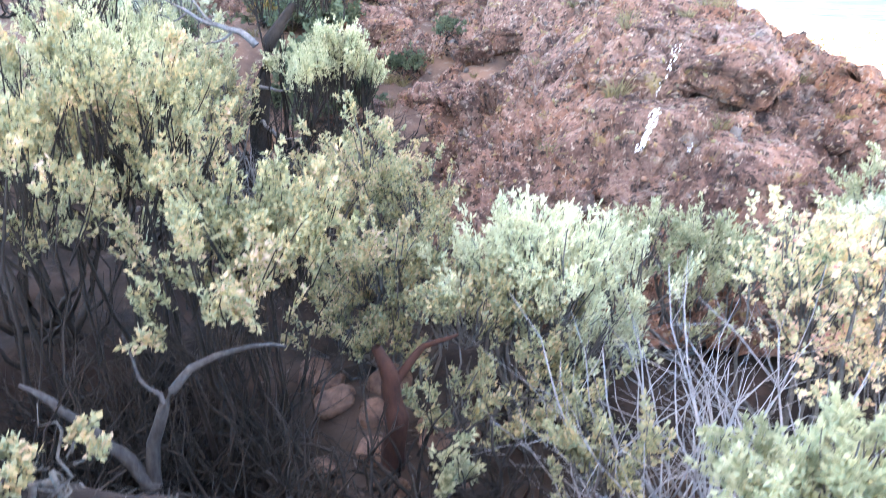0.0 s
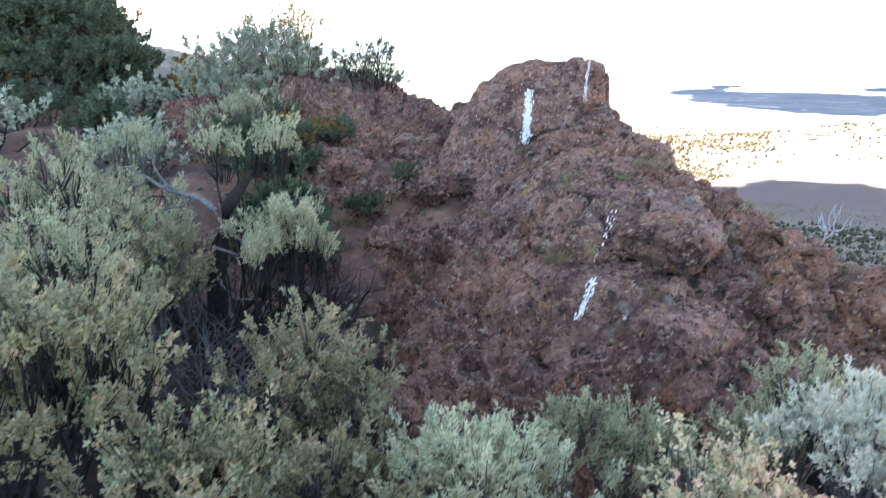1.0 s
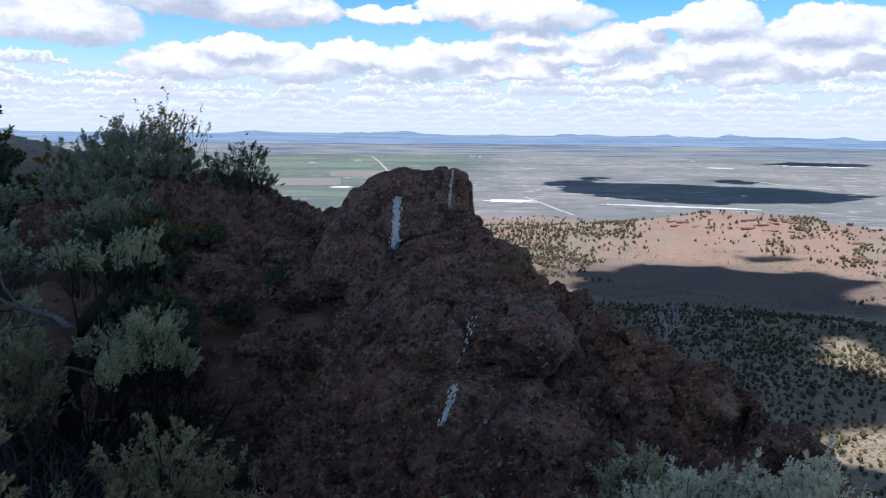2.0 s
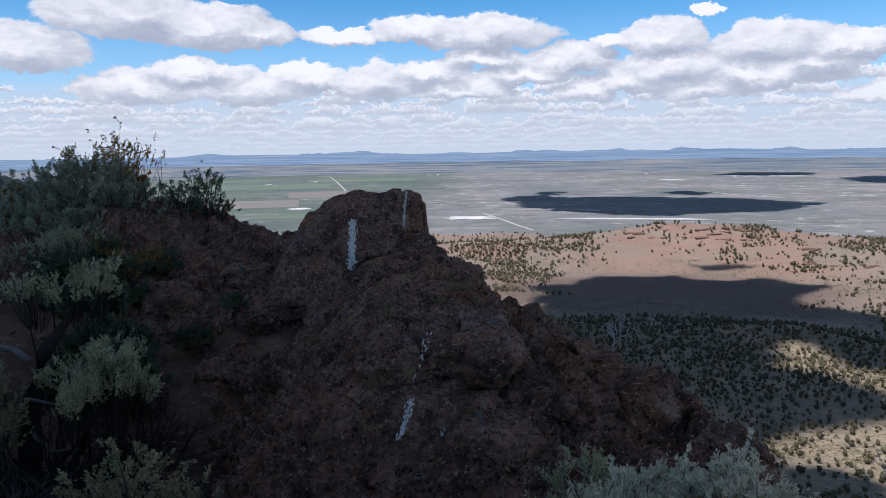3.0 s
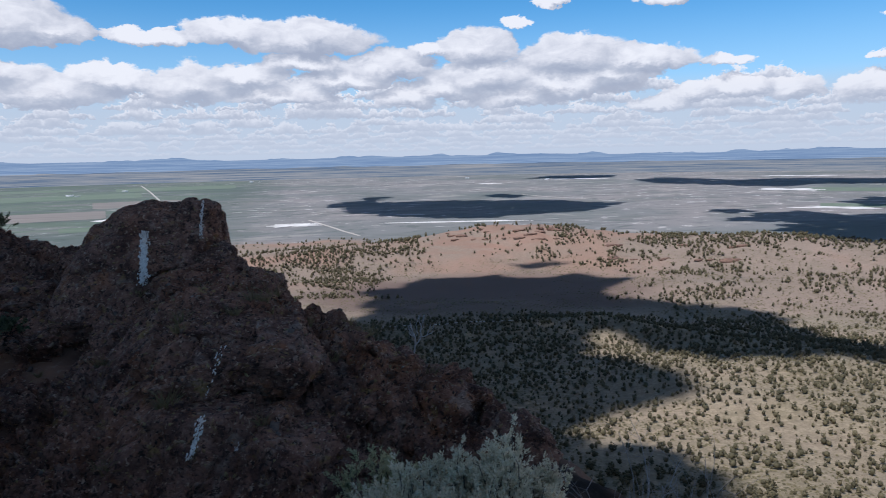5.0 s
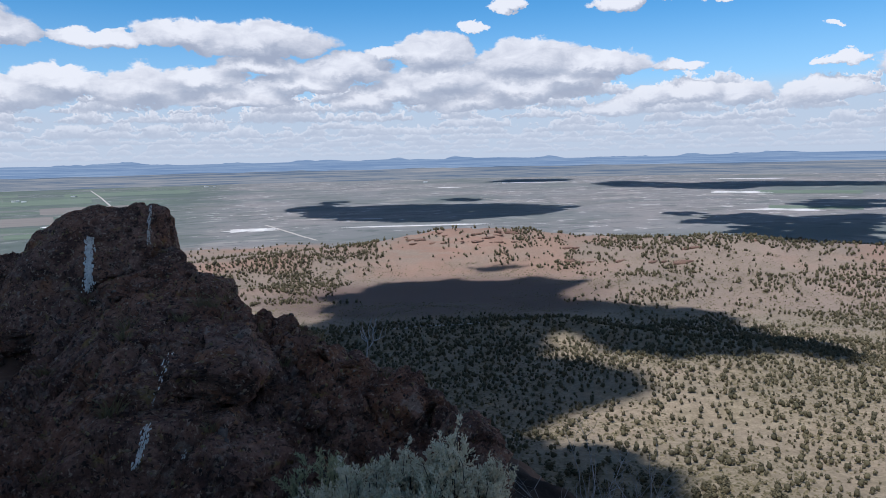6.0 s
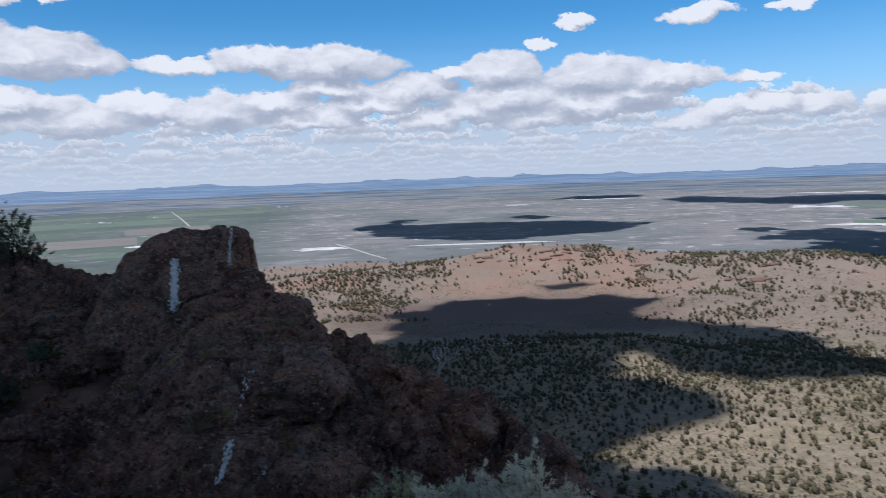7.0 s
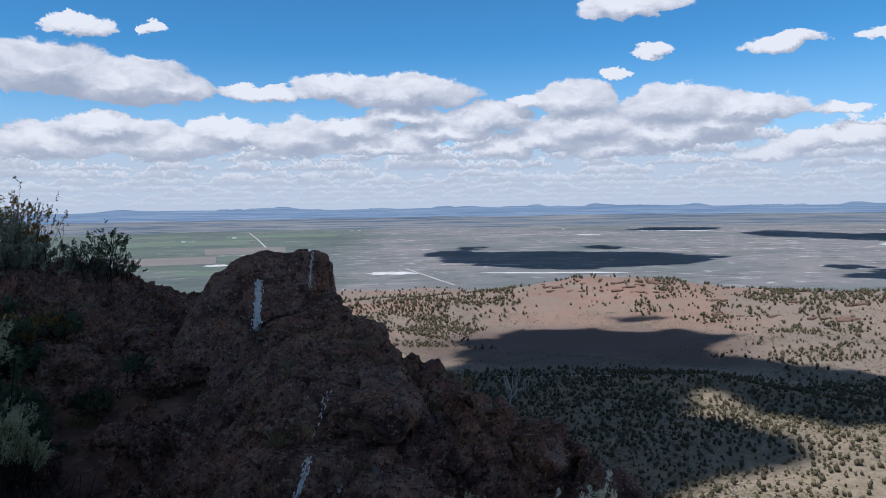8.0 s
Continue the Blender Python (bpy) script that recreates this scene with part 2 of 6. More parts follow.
def soil_material():
    """The land: soil darkened for shade by the stand, rubble on the ridge, pale dry soil below, sage flats and fields
    out on the plain.
    """
    m, n, out = material("land")
    p = n.add("ShaderNodeNewGeometry").outputs["Position"]
    s = n.add("ShaderNodeSeparateXYZ")
    n.put(s.inputs[0], p)
    flat = n.vec("MULTIPLY", p, (1.0, 1.0, 0.0))
    far = n.vec("LENGTH", flat)
    fine, mid = n.noise(p, 9.0, 6.0, 0.7), n.noise(p, 1.3, 5.0, 0.6)
    # near black round the shrubs: the hollow's shade is put into the soil colour
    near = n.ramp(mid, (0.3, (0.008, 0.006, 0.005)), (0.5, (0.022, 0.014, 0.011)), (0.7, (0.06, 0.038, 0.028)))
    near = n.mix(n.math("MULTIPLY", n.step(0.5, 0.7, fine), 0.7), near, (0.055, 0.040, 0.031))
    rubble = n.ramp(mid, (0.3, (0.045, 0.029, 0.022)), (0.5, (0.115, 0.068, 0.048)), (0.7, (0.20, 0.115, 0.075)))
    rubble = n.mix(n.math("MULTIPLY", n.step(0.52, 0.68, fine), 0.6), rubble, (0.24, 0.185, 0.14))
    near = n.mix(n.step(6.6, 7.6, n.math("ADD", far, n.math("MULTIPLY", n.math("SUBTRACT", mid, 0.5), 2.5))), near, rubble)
    # the slopes and the basin
    a, b = n.noise(flat, 0.012, 6.0, 0.6), n.noise(flat, 0.05, 6.0, 0.65)
    slope = n.ramp(a, (0.34, (0.225, 0.195, 0.142)), (0.48, (0.29, 0.232, 0.170)), (0.62, (0.37, 0.278, 0.210)))
    slope = n.mix(n.step(0.45, 0.7, b), slope, (0.23, 0.19, 0.125))
    speck = n.step(0.56, 0.62, n.noise(flat, 0.9, 3.0, 0.7))
    slope = n.mix(n.math("MULTIPLY", speck, 0.55), slope, (0.12, 0.105, 0.065))
    slope = n.mix(n.math("MULTIPLY", n.step(520.0, 400.0, far), 0.45), slope, (0.295, 0.228, 0.138))
    mott = n.noise(flat, 0.28, 5.0, 0.7)
    slope = n.mix(n.math("MULTIPLY", n.step(0.50, 0.60, mott), 0.55), slope, (0.41, 0.325, 0.22))
    slope = n.mix(n.math("MULTIPLY", n.step(0.46, 0.37, mott), 0.45), slope, (0.17, 0.135, 0.092))
    slope = n.mix(n.math("MULTIPLY", n.step(0.50, 0.40, n.noise(flat, 1.1, 4.0, 0.7)), 0.4), slope, (0.15, 0.12, 0.08))
    slope = n.mix(n.math("MULTIPLY", n.step(520.0, 600.0, far), 0.6), slope, (0.262, 0.194, 0.157))
    red = n.math("MULTIPLY", n.step(-0.02, 0.12, n.math("SUBTRACT", n.noise(flat, 0.006, 4.0, 0.55), 0.47)), n.step(560.0, 760.0, far))
    slope = n.mix(n.math("MULTIPLY", red, 0.38), slope, (0.34, 0.175, 0.115))
    mesa = n.vec("LENGTH", n.vec("MULTIPLY", n.vec("SUBTRACT", flat, (222.0, 800.0, 0.0)), (1.0, 1.9, 0.0)))
    ledge = n.noise(n.vec("MULTIPLY", p, (0.02, 0.02, 0.22)), 1.0, 5.0, 0.65, 0.4)
    mesa = n.math("MULTIPLY", n.step(170.0, 90.0, n.math("ADD", mesa, n.math("MULTIPLY", b, 60.0))), n.step(0.36, 0.60, ledge))
    slope = n.mix(n.math("MULTIPLY", mesa, 0.6), slope, (0.285, 0.160, 0.115))
    # basin floor darkened where the cloud shadow lies, shade put into the soil colour
    basin_shade = n.vec("LENGTH", n.vec("MULTIPLY", n.vec("SUBTRACT", flat, (138.0, 562.0, 0.0)), (1.0, 1.15, 0.0)))
    slope = n.mix(n.math("MULTIPLY", n.step(205.0, 135.0, n.math("ADD", basin_shade, n.math("MULTIPLY", a, 60.0))), 0.85), slope, (0.165, 0.112, 0.092))
    # the plain: patches of sage, pale bare ground and green fields
    drift = n.vec("ADD", n.vec("MULTIPLY", p, (0.7, 1.0, 0.0)), n.vec("MULTIPLY", n.noise(flat, 0.004, 3.0, 0.6, colour=True), (160.0, 160.0, 0.0)))
    wide, patch, fleck = n.noise(drift, 0.0016, 4.0, 0.55), n.noise(drift, 0.0060, 5.0, 0.62), n.noise(drift, 0.024, 5.0, 0.66)
    plain = n.ramp(wide, (0.36, (0.145, 0.162, 0.150)), (0.48, (0.200, 0.200, 0.194)), (0.58, (0.250, 0.230, 0.218)), (0.68, (0.190, 0.190, 0.186)))
    plain = n.mix(n.math("MULTIPLY", n.step(0.50, 0.40, patch), 0.55), plain, (0.135, 0.148, 0.136))
    plain = n.mix(n.math("MULTIPLY", n.step(0.56, 0.66, patch), 0.55), plain, (0.36, 0.325, 0.295))
    plain = n.mix(n.math("MULTIPLY", n.math("MULTIPLY", n.step(0.585, 0.635, fleck), n.step(0.42, 0.54, wide)), 0.75), plain, (0.55, 0.52, 0.49))
    plain = n.mix(n.math("MULTIPLY", n.step(0.46, 0.37, fleck), 0.60), plain, (0.105, 0.118, 0.112))
    fields = n.math("MULTIPLY", n.step(-150.0, -420.0, s.outputs[0]), n.step(0.47, 0.53, n.noise(n.vec("MULTIPLY", p, (0.0016, 0.008, 0.0)), 1.0, 1.0, 0.4)))
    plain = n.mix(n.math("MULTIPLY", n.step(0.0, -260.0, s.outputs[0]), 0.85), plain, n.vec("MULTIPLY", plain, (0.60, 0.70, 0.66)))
    plain = n.mix(n.math("MULTIPLY", fields, 0.6), plain, (0.115, 0.155, 0.112))
    low = n.step(-121.0, -127.0, n.math("ADD", s.outputs[2], n.math("MULTIPLY", n.math("SUBTRACT", b, 0.5), 8.0)))
    land = n.mix(low, n.mix(1.0, slope, (0.815, 0.835, 0.855), "MULTIPLY"), n.vec("MULTIPLY", plain, (0.90, 0.90, 0.91)))
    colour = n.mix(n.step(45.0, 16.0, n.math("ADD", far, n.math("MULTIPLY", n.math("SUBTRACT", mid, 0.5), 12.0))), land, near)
    finish(n, out, colour, 0.95, n.math("ADD", mid, n.math("MULTIPLY", fine, 0.4)), 0.6, 0.05, 0.15)
    return m


def leaf_material(name, *cols, sheer=0.35, rough=0.65):
    """Leaves: a colour for each island, and some light let through."""
    m, n, out = material(name)
    g = n.add("ShaderNodeNewGeometry")
    rnd = g.outputs["Random Per Island"]
    drift = n.noise(g.outputs["Position"], 3.5, 2.0, 0.5)
    v = n.math("ADD", n.math("MULTIPLY", rnd, 0.65), n.math("MULTIPLY", n.math("SUBTRACT", drift, 0.35), 1.1), clamp=True)
    col = n.ramp(v, *[(i / (len(cols) - 1), c) for i, c in enumerate(cols)])
    d, t, mx = n.add("ShaderNodeBsdfPrincipled"), n.add("ShaderNodeBsdfTranslucent"), n.add("ShaderNodeMixShader")
    d.inputs["Roughness"].default_value, d.inputs["Specular IOR Level"].default_value = rough, 0.25
    n.put(d.inputs["Base Color"], col), n.put(t.inputs[0], col)
    mx.inputs[0].default_value = sheer
    n.put(mx.inputs[1], d.outputs[0]), n.put(mx.inputs[2], t.outputs[0])
    n.put(out.inputs[0], mx.outputs[0])
    return m


def bark_material(name, dark, pale):
    m, n, out = material(name)
    p = n.add("ShaderNodeNewGeometry").outputs["Position"]
    f = n.noise(n.vec("MULTIPLY", p, (1.0, 1.0, 0.35)), 45.0, 4.0, 0.65)
    g = n.noise(p, 4.0, 3.0, 0.5)
    col = n.ramp(n.math("ADD", n.math("MULTIPLY", f, 0.6), n.math("MULTIPLY", g, 0.4)), (0.3, dark), (0.7, pale))
    finish(n, out, col, 0.9, f, 0.6, 0.006, 0.2)
    return m


def plain_material(name, a, b, scale, rough=0.9):
    m, n, out = material(name)
    p = n.add("ShaderNodeNewGeometry").outputs["Position"]
    f = n.noise(p, scale, 5.0, 0.65)
    finish(n, out, n.ramp(f, (0.3, a), (0.7, b)), rough, f, 0.5, 0.01, 0.2)
    return m


ROCK, LAND = rock_material(), soil_material()
SAGE = leaf_material("sage_leaf", (0.194, 0.2, 0.102), (0.359, 0.354, 0.203), (0.485, 0.461, 0.278), (0.592, 0.53, 0.344), sheer=0.45)
PALE = leaf_material("pale_sage_leaf", (0.32, 0.321, 0.185), (0.504, 0.493, 0.309), (0.611, 0.586, 0.379), (0.698, 0.647, 0.441), sheer=0.48)
WOOLLY = leaf_material("woolly_sage_leaf", (0.42, 0.394, 0.274), (0.63, 0.58, 0.421), (0.73, 0.665, 0.51), (0.8, 0.722, 0.568), sheer=0.42)
OLIVE = leaf_material("olive_leaf", (0.0902, 0.1, 0.0468), (0.217, 0.221, 0.117), (0.324, 0.32, 0.194), (0.397, 0.34, 0.172), (0.523, 0.373, 0.211), (0.595, 0.431, 0.328), sheer=0.42)
GOLD = leaf_material("golden_leaf", (0.20, 0.23, 0.12), (0.44, 0.43, 0.26), (0.72, 0.56, 0.30), (0.80, 0.56, 0.40), (0.66, 0.22, 0.19), sheer=0.45)
DARKGREEN = leaf_material("dark_green_leaf", (0.05, 0.065, 0.035), (0.085, 0.11, 0.06), (0.14, 0.165, 0.095))
SHRUBGREEN = leaf_material("grey_green_leaf", (0.16, 0.18, 0.11), (0.34, 0.355, 0.24), (0.52, 0.52, 0.38))
RUST = leaf_material("rust_leaf", (0.10, 0.10, 0.04), (0.22, 0.17, 0.05), (0.36, 0.20, 0.06), (0.40, 0.15, 0.06))
JUNIPER = leaf_material("juniper_leaf", (0.058, 0.053, 0.031), (0.112, 0.098, 0.055), (0.188, 0.157, 0.089), sheer=0.3)
GRASS = leaf_material("dry_grass", (0.10, 0.09, 0.045), (0.19, 0.15, 0.075), (0.27, 0.21, 0.11))
BARK = bark_material("grey_bark", (0.028, 0.024, 0.021), (0.17, 0.155, 0.14))
# near-black bark; in the hollow it also stands for shade on the stems
DARKSHADEBARK = bark_material("dark_shade_bark", (0.009, 0.007, 0.006), (0.042, 0.033, 0.027))
DEADWOOD = bark_material("dead_wood", (0.16, 0.15, 0.15), (0.42, 0.40, 0.39))
DROPPINGS = plain_material("white_droppings", (0.52, 0.50, 0.46), (0.86, 0.82, 0.76), 40.0)
STONE = plain_material("loose_stone", (0.07, 0.052, 0.045), (0.20, 0.165, 0.14), 14.0)
REDROCK = plain_material("red_rimrock", (0.09, 0.058, 0.046), (0.25, 0.155, 0.115), 0.5)
ROAD = plain_material("pale_gravel", (0.36, 0.33, 0.29), (0.48, 0.44, 0.40), 0.2)
ALKALI = plain_material("alkali_crust", (0.40, 0.38, 0.36), (0.72, 0.70, 0.68), 0.03)
ROOFS = plain_material("farm_roof", (0.55, 0.56, 0.58), (0.72, 0.72, 0.73), 0.5)
CLOUDWHITE = plain_material("cloud_white", (0.80, 0.80, 0.80), (0.86, 0.86, 0.86), 0.02)


RUSTROCK = plain_material("rusty_stone", (0.05, 0.027, 0.02), (0.20, 0.115, 0.082), 16.0)


def haze_glow_material(name, low, mid, high):
    """Land dozens of kilometres off: a glow with the air's blue haze painted in."""
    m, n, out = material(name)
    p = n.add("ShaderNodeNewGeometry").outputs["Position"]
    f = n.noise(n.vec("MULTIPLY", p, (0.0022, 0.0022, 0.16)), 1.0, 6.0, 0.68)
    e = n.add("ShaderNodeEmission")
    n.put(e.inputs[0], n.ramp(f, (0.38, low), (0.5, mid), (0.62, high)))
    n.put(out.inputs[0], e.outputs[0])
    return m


RANGES = haze_glow_material("haze_blue_ranges", (0.17, 0.26, 0.41), (0.22, 0.315, 0.46), (0.30, 0.39, 0.52))
# haze painted as glow here too; darker streaks stand in for far cloud shadows
FARPLAIN = haze_glow_material("hazy_far_plain", (0.11, 0.165, 0.25), (0.22, 0.255, 0.295), (0.33, 0.335, 0.345))

# ---------- the lie of the land ----------
PLAIN = -130.0
PROFILE_R = np.array([0, 8, 14, 22, 40, 70, 110, 150, 250, 330, 400, 550, 700, 850, 1000, 1150, 1300, 6000.0])
PROFILE_Z = np.array([-2, -3.5, -10, -19, -36, -52, -64, -72, -86, -95, -102, -114, -117, -116, -121, -127, PLAIN, PLAIN])
EDGE = np.array([(2.0, -60), (1.9, 1.5), (1.72, 3.4), (2.05, 5.8), (1.2, 8.2), (-0.4, 10.6), (-3.4, 12.2), (-6.0, 16.8), (-9.5, 21), (-22, 36), (-42, 62), (-90, 125), (-200, 270.0)])


def edge_distance(x, y):
    """Distance to the rim; positive out over the drop."""
    best, side = np.full(len(x), 1e9), np.zeros(len(x))
    for (ax, ay), (bx, by) in zip(EDGE[:-1], EDGE[1:]):
        ux, uy = bx - ax, by - ay
        t = np.clip(((x - ax) * ux + (y - ay) * uy) / (ux * ux + uy * uy), 0, 1)
        dx, dy = x - ax - t * ux, y - ay - t * uy
        d = np.hypot(dx, dy)
        s = np.sign(dx * uy - dy * ux)
        side = np.where(d < best - 1e-9, s, side)
        best = np.minimum(best, d)
    return best * side


def bump_at(x, y, az, r, length, width, height, turn=0.0):
    """A low hill at a bearing and distance from the rim; length runs across the bearing, turned by some degrees."""
    cx, cy = r * math.sin(radians(az)), r * math.cos(radians(az))
    a = radians(-az + turn)
    u = (x - cx) * math.cos(a) + (y - cy) * math.sin(a)
    v = -(x - cx) * math.sin(a) + (y - cy) * math.cos(a)
    return height * np.exp(-((u / length) ** 2) - (v / width) ** 2)


def land(x, y):
    """The height of the ground."""
    x, y = np.asarray(x, float), np.asarray(y, float)
    r = np.hypot(x, y)
    p = np.stack([x, y, 0 * x], -1)
    far = np.interp(r, PROFILE_R, PROFILE_Z)
    roll = sstep(60, 300, r) * (1 - sstep(1000, 1350, r))
    far += roll * (5.0 * fbm(p / 170.0, 4, 3) + 1.2 * fbm(p / 35.0, 3, 5))
    # tableland with red rims, tree hills and the spur below
    far += bump_at(x, y, 17, 860, 150, 75, 24) + bump_at(x, y, 37, 800, 260, 110, 26) + bump_at(x, y, 30, 640, 130, 55, 10, 12)
    far += bump_at(x, y, -2, 800, 110, 70, 9) + bump_at(x, y, 2, 640, 75, 40, 7) + bump_at(x, y, 23, 405, 60, 22, 9, -24)
    far += bump_at(x, y, 42, 330, 90, 60, 8)
    # broken ledges along the mesa and gullies in the hills
    crag = bump_at(x, y, 16, 835, 120, 55, 1.0) + 0.6 * bump_at(x, y, 33, 760, 190, 90, 1.0)
    far += crag * (3.2 * (0.5 - np.abs(fbm(p / 38.0, 4, 27))) + 1.6 * np.sign(fbm(p / 60.0, 3, 29)) * sstep(0.05, 0.25, np.abs(fbm(p / 60.0, 3, 29))))
    basin = bump_at(x, y, 13, 620, 170, 75, 1.0)
    far = far * (1 - np.clip(basin, 0, 1) * 0.85) + -117.0 * np.clip(basin, 0, 1) * 0.85
    # the ridge: the stand, the hollow with the shrubs, the rubble slope to the left
    left = np.clip((-x - 1.3) / 3.2, 0, 1)
    near = -1.25 + 1.35 * (1 - sstep(0.2, 2.7, y)) + 0.22 * left * sstep(1.0, 3.0, y) + 0.5 * sstep(4.2, 6.0, -x) * sstep(1.0, 3.0, y)
    near += 0.26 * np.clip(y - 6.6, 0, 4.6) * sstep(0.6, 2.4, -x) * (1 - 0.85 * sstep(4.6, 8, -x)) - 0.08 * np.clip(y - 12, 0, 8) * (1 - sstep(6, 10, -x))
    near += 0.05 * np.clip(-x - 5.0, 0, 14) + 0.5 * sstep(2, 30, -y) * 4
    near += 2.0 * sstep(19, 30, r) * sstep(0.76, 0.9, -x / np.maximum(y, 1.0)) + 0.06 * fbm(p * 2.2, 4, 9) + 0.18 * fbm(p * 0.5, 3, 11)
    near -= 0.55 * np.exp(-((((x + 2.55) / 0.85) ** 2 + ((y - 2.35) / 0.62) ** 2) ** 2))
    s = edge_distance(x, y)
    w = sstep(-0.2, 7.0, s + 0.35 * fbm(p * 0.35, 3, 21))
    deepen = np.minimum(far, near - 2.4 * np.clip(s, 0, 8))
    return near * (1 - w) + deepen * w


def land_mesh():
    radii = [0.001]
    while radii[-1] < 4900:
        radii.append(radii[-1] * 1.0175 + 0.004)
    radii = np.array(radii)
    ang = np.concatenate([np.arange(-52, 50, 0.4), np.arange(50, 308, 4.0)])
    rr, aa = np.meshgrid(radii, np.radians(ang), indexing="ij")
    x, y = (rr * np.sin(aa)).ravel() + 0.06, (rr * np.cos(aa)).ravel() - 0.7
    verts = np.stack([x, y, land(x, y)], -1)
    faces = grid_faces(len(radii), len(ang), True)[:, ::-1]
    return mesh_of("ground", verts, faces, True)


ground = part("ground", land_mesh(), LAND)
tagged(ground, "dry sagebrush ridge falling away to a wide pale desert plain", "ground", kind="structure")


def distance_ridges():
    """Blue ranges and a strip of hazy far plain that close the plain."""
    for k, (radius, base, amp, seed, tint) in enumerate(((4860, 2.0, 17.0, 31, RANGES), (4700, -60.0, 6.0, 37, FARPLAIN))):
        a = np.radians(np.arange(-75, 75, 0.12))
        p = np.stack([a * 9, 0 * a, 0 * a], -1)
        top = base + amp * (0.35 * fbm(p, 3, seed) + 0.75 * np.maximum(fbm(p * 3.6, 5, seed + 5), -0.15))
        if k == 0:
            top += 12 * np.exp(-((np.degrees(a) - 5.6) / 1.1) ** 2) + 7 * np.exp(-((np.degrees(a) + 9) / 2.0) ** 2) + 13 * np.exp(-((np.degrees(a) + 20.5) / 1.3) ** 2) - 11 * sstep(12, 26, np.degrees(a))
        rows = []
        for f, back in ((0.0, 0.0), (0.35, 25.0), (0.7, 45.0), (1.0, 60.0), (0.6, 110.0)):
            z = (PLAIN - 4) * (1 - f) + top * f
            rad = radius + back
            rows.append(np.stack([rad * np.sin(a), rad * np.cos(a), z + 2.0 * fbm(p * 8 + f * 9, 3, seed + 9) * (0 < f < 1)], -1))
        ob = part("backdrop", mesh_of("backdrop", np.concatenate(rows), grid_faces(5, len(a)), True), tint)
        tagged(ob, "distant ranges and far plain, blue haze painted into their glow", "mountains", kind="structure")


distance_ridges()


# ---------- clouds that shade parts of the land ----------
def ground_point(azim, elev, eye=1.75):
    """Where a sight line from the rim meets the land."""
    r = np.geomspace(25, 4800, 1500)
    x, y = r * math.sin(radians(azim)), r * math.cos(radians(azim))
    z = land(x, y)
    hit = np.nonzero(z >= eye + r * math.tan(radians(elev)))[0]
    i = hit[0] if len(hit) else -1
    return np.array([x[i], y[i], z[i]])


def ico(subdivisions):
    b = bmesh.new()
    bmesh.ops.create_icosphere(b, subdivisions=subdivisions, radius=1.0)
    v, f = np.array([q.co[:] for q in b.verts]), np.array([[q.index for q in k.verts] for k in b.faces])
    b.free()
    return v, f


ICO_V, ICO_F = ico(2)
ICO1_V, ICO1_F = ico(1)


def inside(px, py, poly):
    odd = np.zeros(len(px), bool)
    for (ax, ay), (bx, by) in zip(poly, np.roll(poly, -1, 0)):
        cross = ((ay > py) != (by > py)) & (px < (bx - ax) * (py - ay) / (by - ay + 1e-12) + ax)
        odd ^= cross
    return odd


def cloud(outline, altitude, puff, rng, holes=0.0):
    """A fair-weather cloud over the land, seen from the ground by its shadow: many puffs on a flat base."""
    pts = np.array([ground_point(a, e) if e > -60 else np.array([e, a, 0]) for a, e in outline])
    shift = np.array(to_sun) * ((altitude - pts[:, 2:3]) / to_sun.z)
    poly = (pts + shift)[:, :2]
    (x0, y0), (x1, y1) = poly.min(0), poly.max(0)
    nx, ny = max(2, int((x1 - x0) / puff) + 1), max(2, int((y1 - y0) / puff) + 1)
    gx, gy = np.meshgrid(np.linspace(x0, x1, nx), np.linspace(y0, y1, ny))
    gx, gy = gx.ravel() + rng.uniform(-0.3, 0.3, gx.size) * puff, gy.ravel() + rng.uniform(-0.3, 0.3, gy.size) * puff
    rag = np.stack([gx, gy, 0 * gx], -1) / (puff * 6)
    rough = min(1.6 * puff, 16.0)
    keep = inside(gx + rough * fbm(rag, 3, 71), gy + rough * fbm(rag + 5, 3, 72), poly)
    verts, faces, k = [], [], 0
    for cx, cy in zip(gx[keep], gy[keep]):
        s = puff * rng.uniform(0.65, 1.05)
        v = ICO1_V * (1 + 0.16 * nvalue(ICO1_V * 2.3 + cx)[:, None]) * (s * 1.12, s * 1.12, 0.6 * s)
        v[:, 2] = np.maximum(v[:, 2], -0.12 * s)
        verts.append(v + (cx, cy, altitude + 0.12 * s))
        faces.append(ICO1_F + k)
        k += len(ICO1_V)
    ob = part("cloud", mesh_of("cloud", np.concatenate(verts), np.concatenate(faces), True), CLOUDWHITE)
    return tagged(ob, "white flat-based cumulus cloud drifting overhead", "cloud", group="clouds overhead", kind="structure")


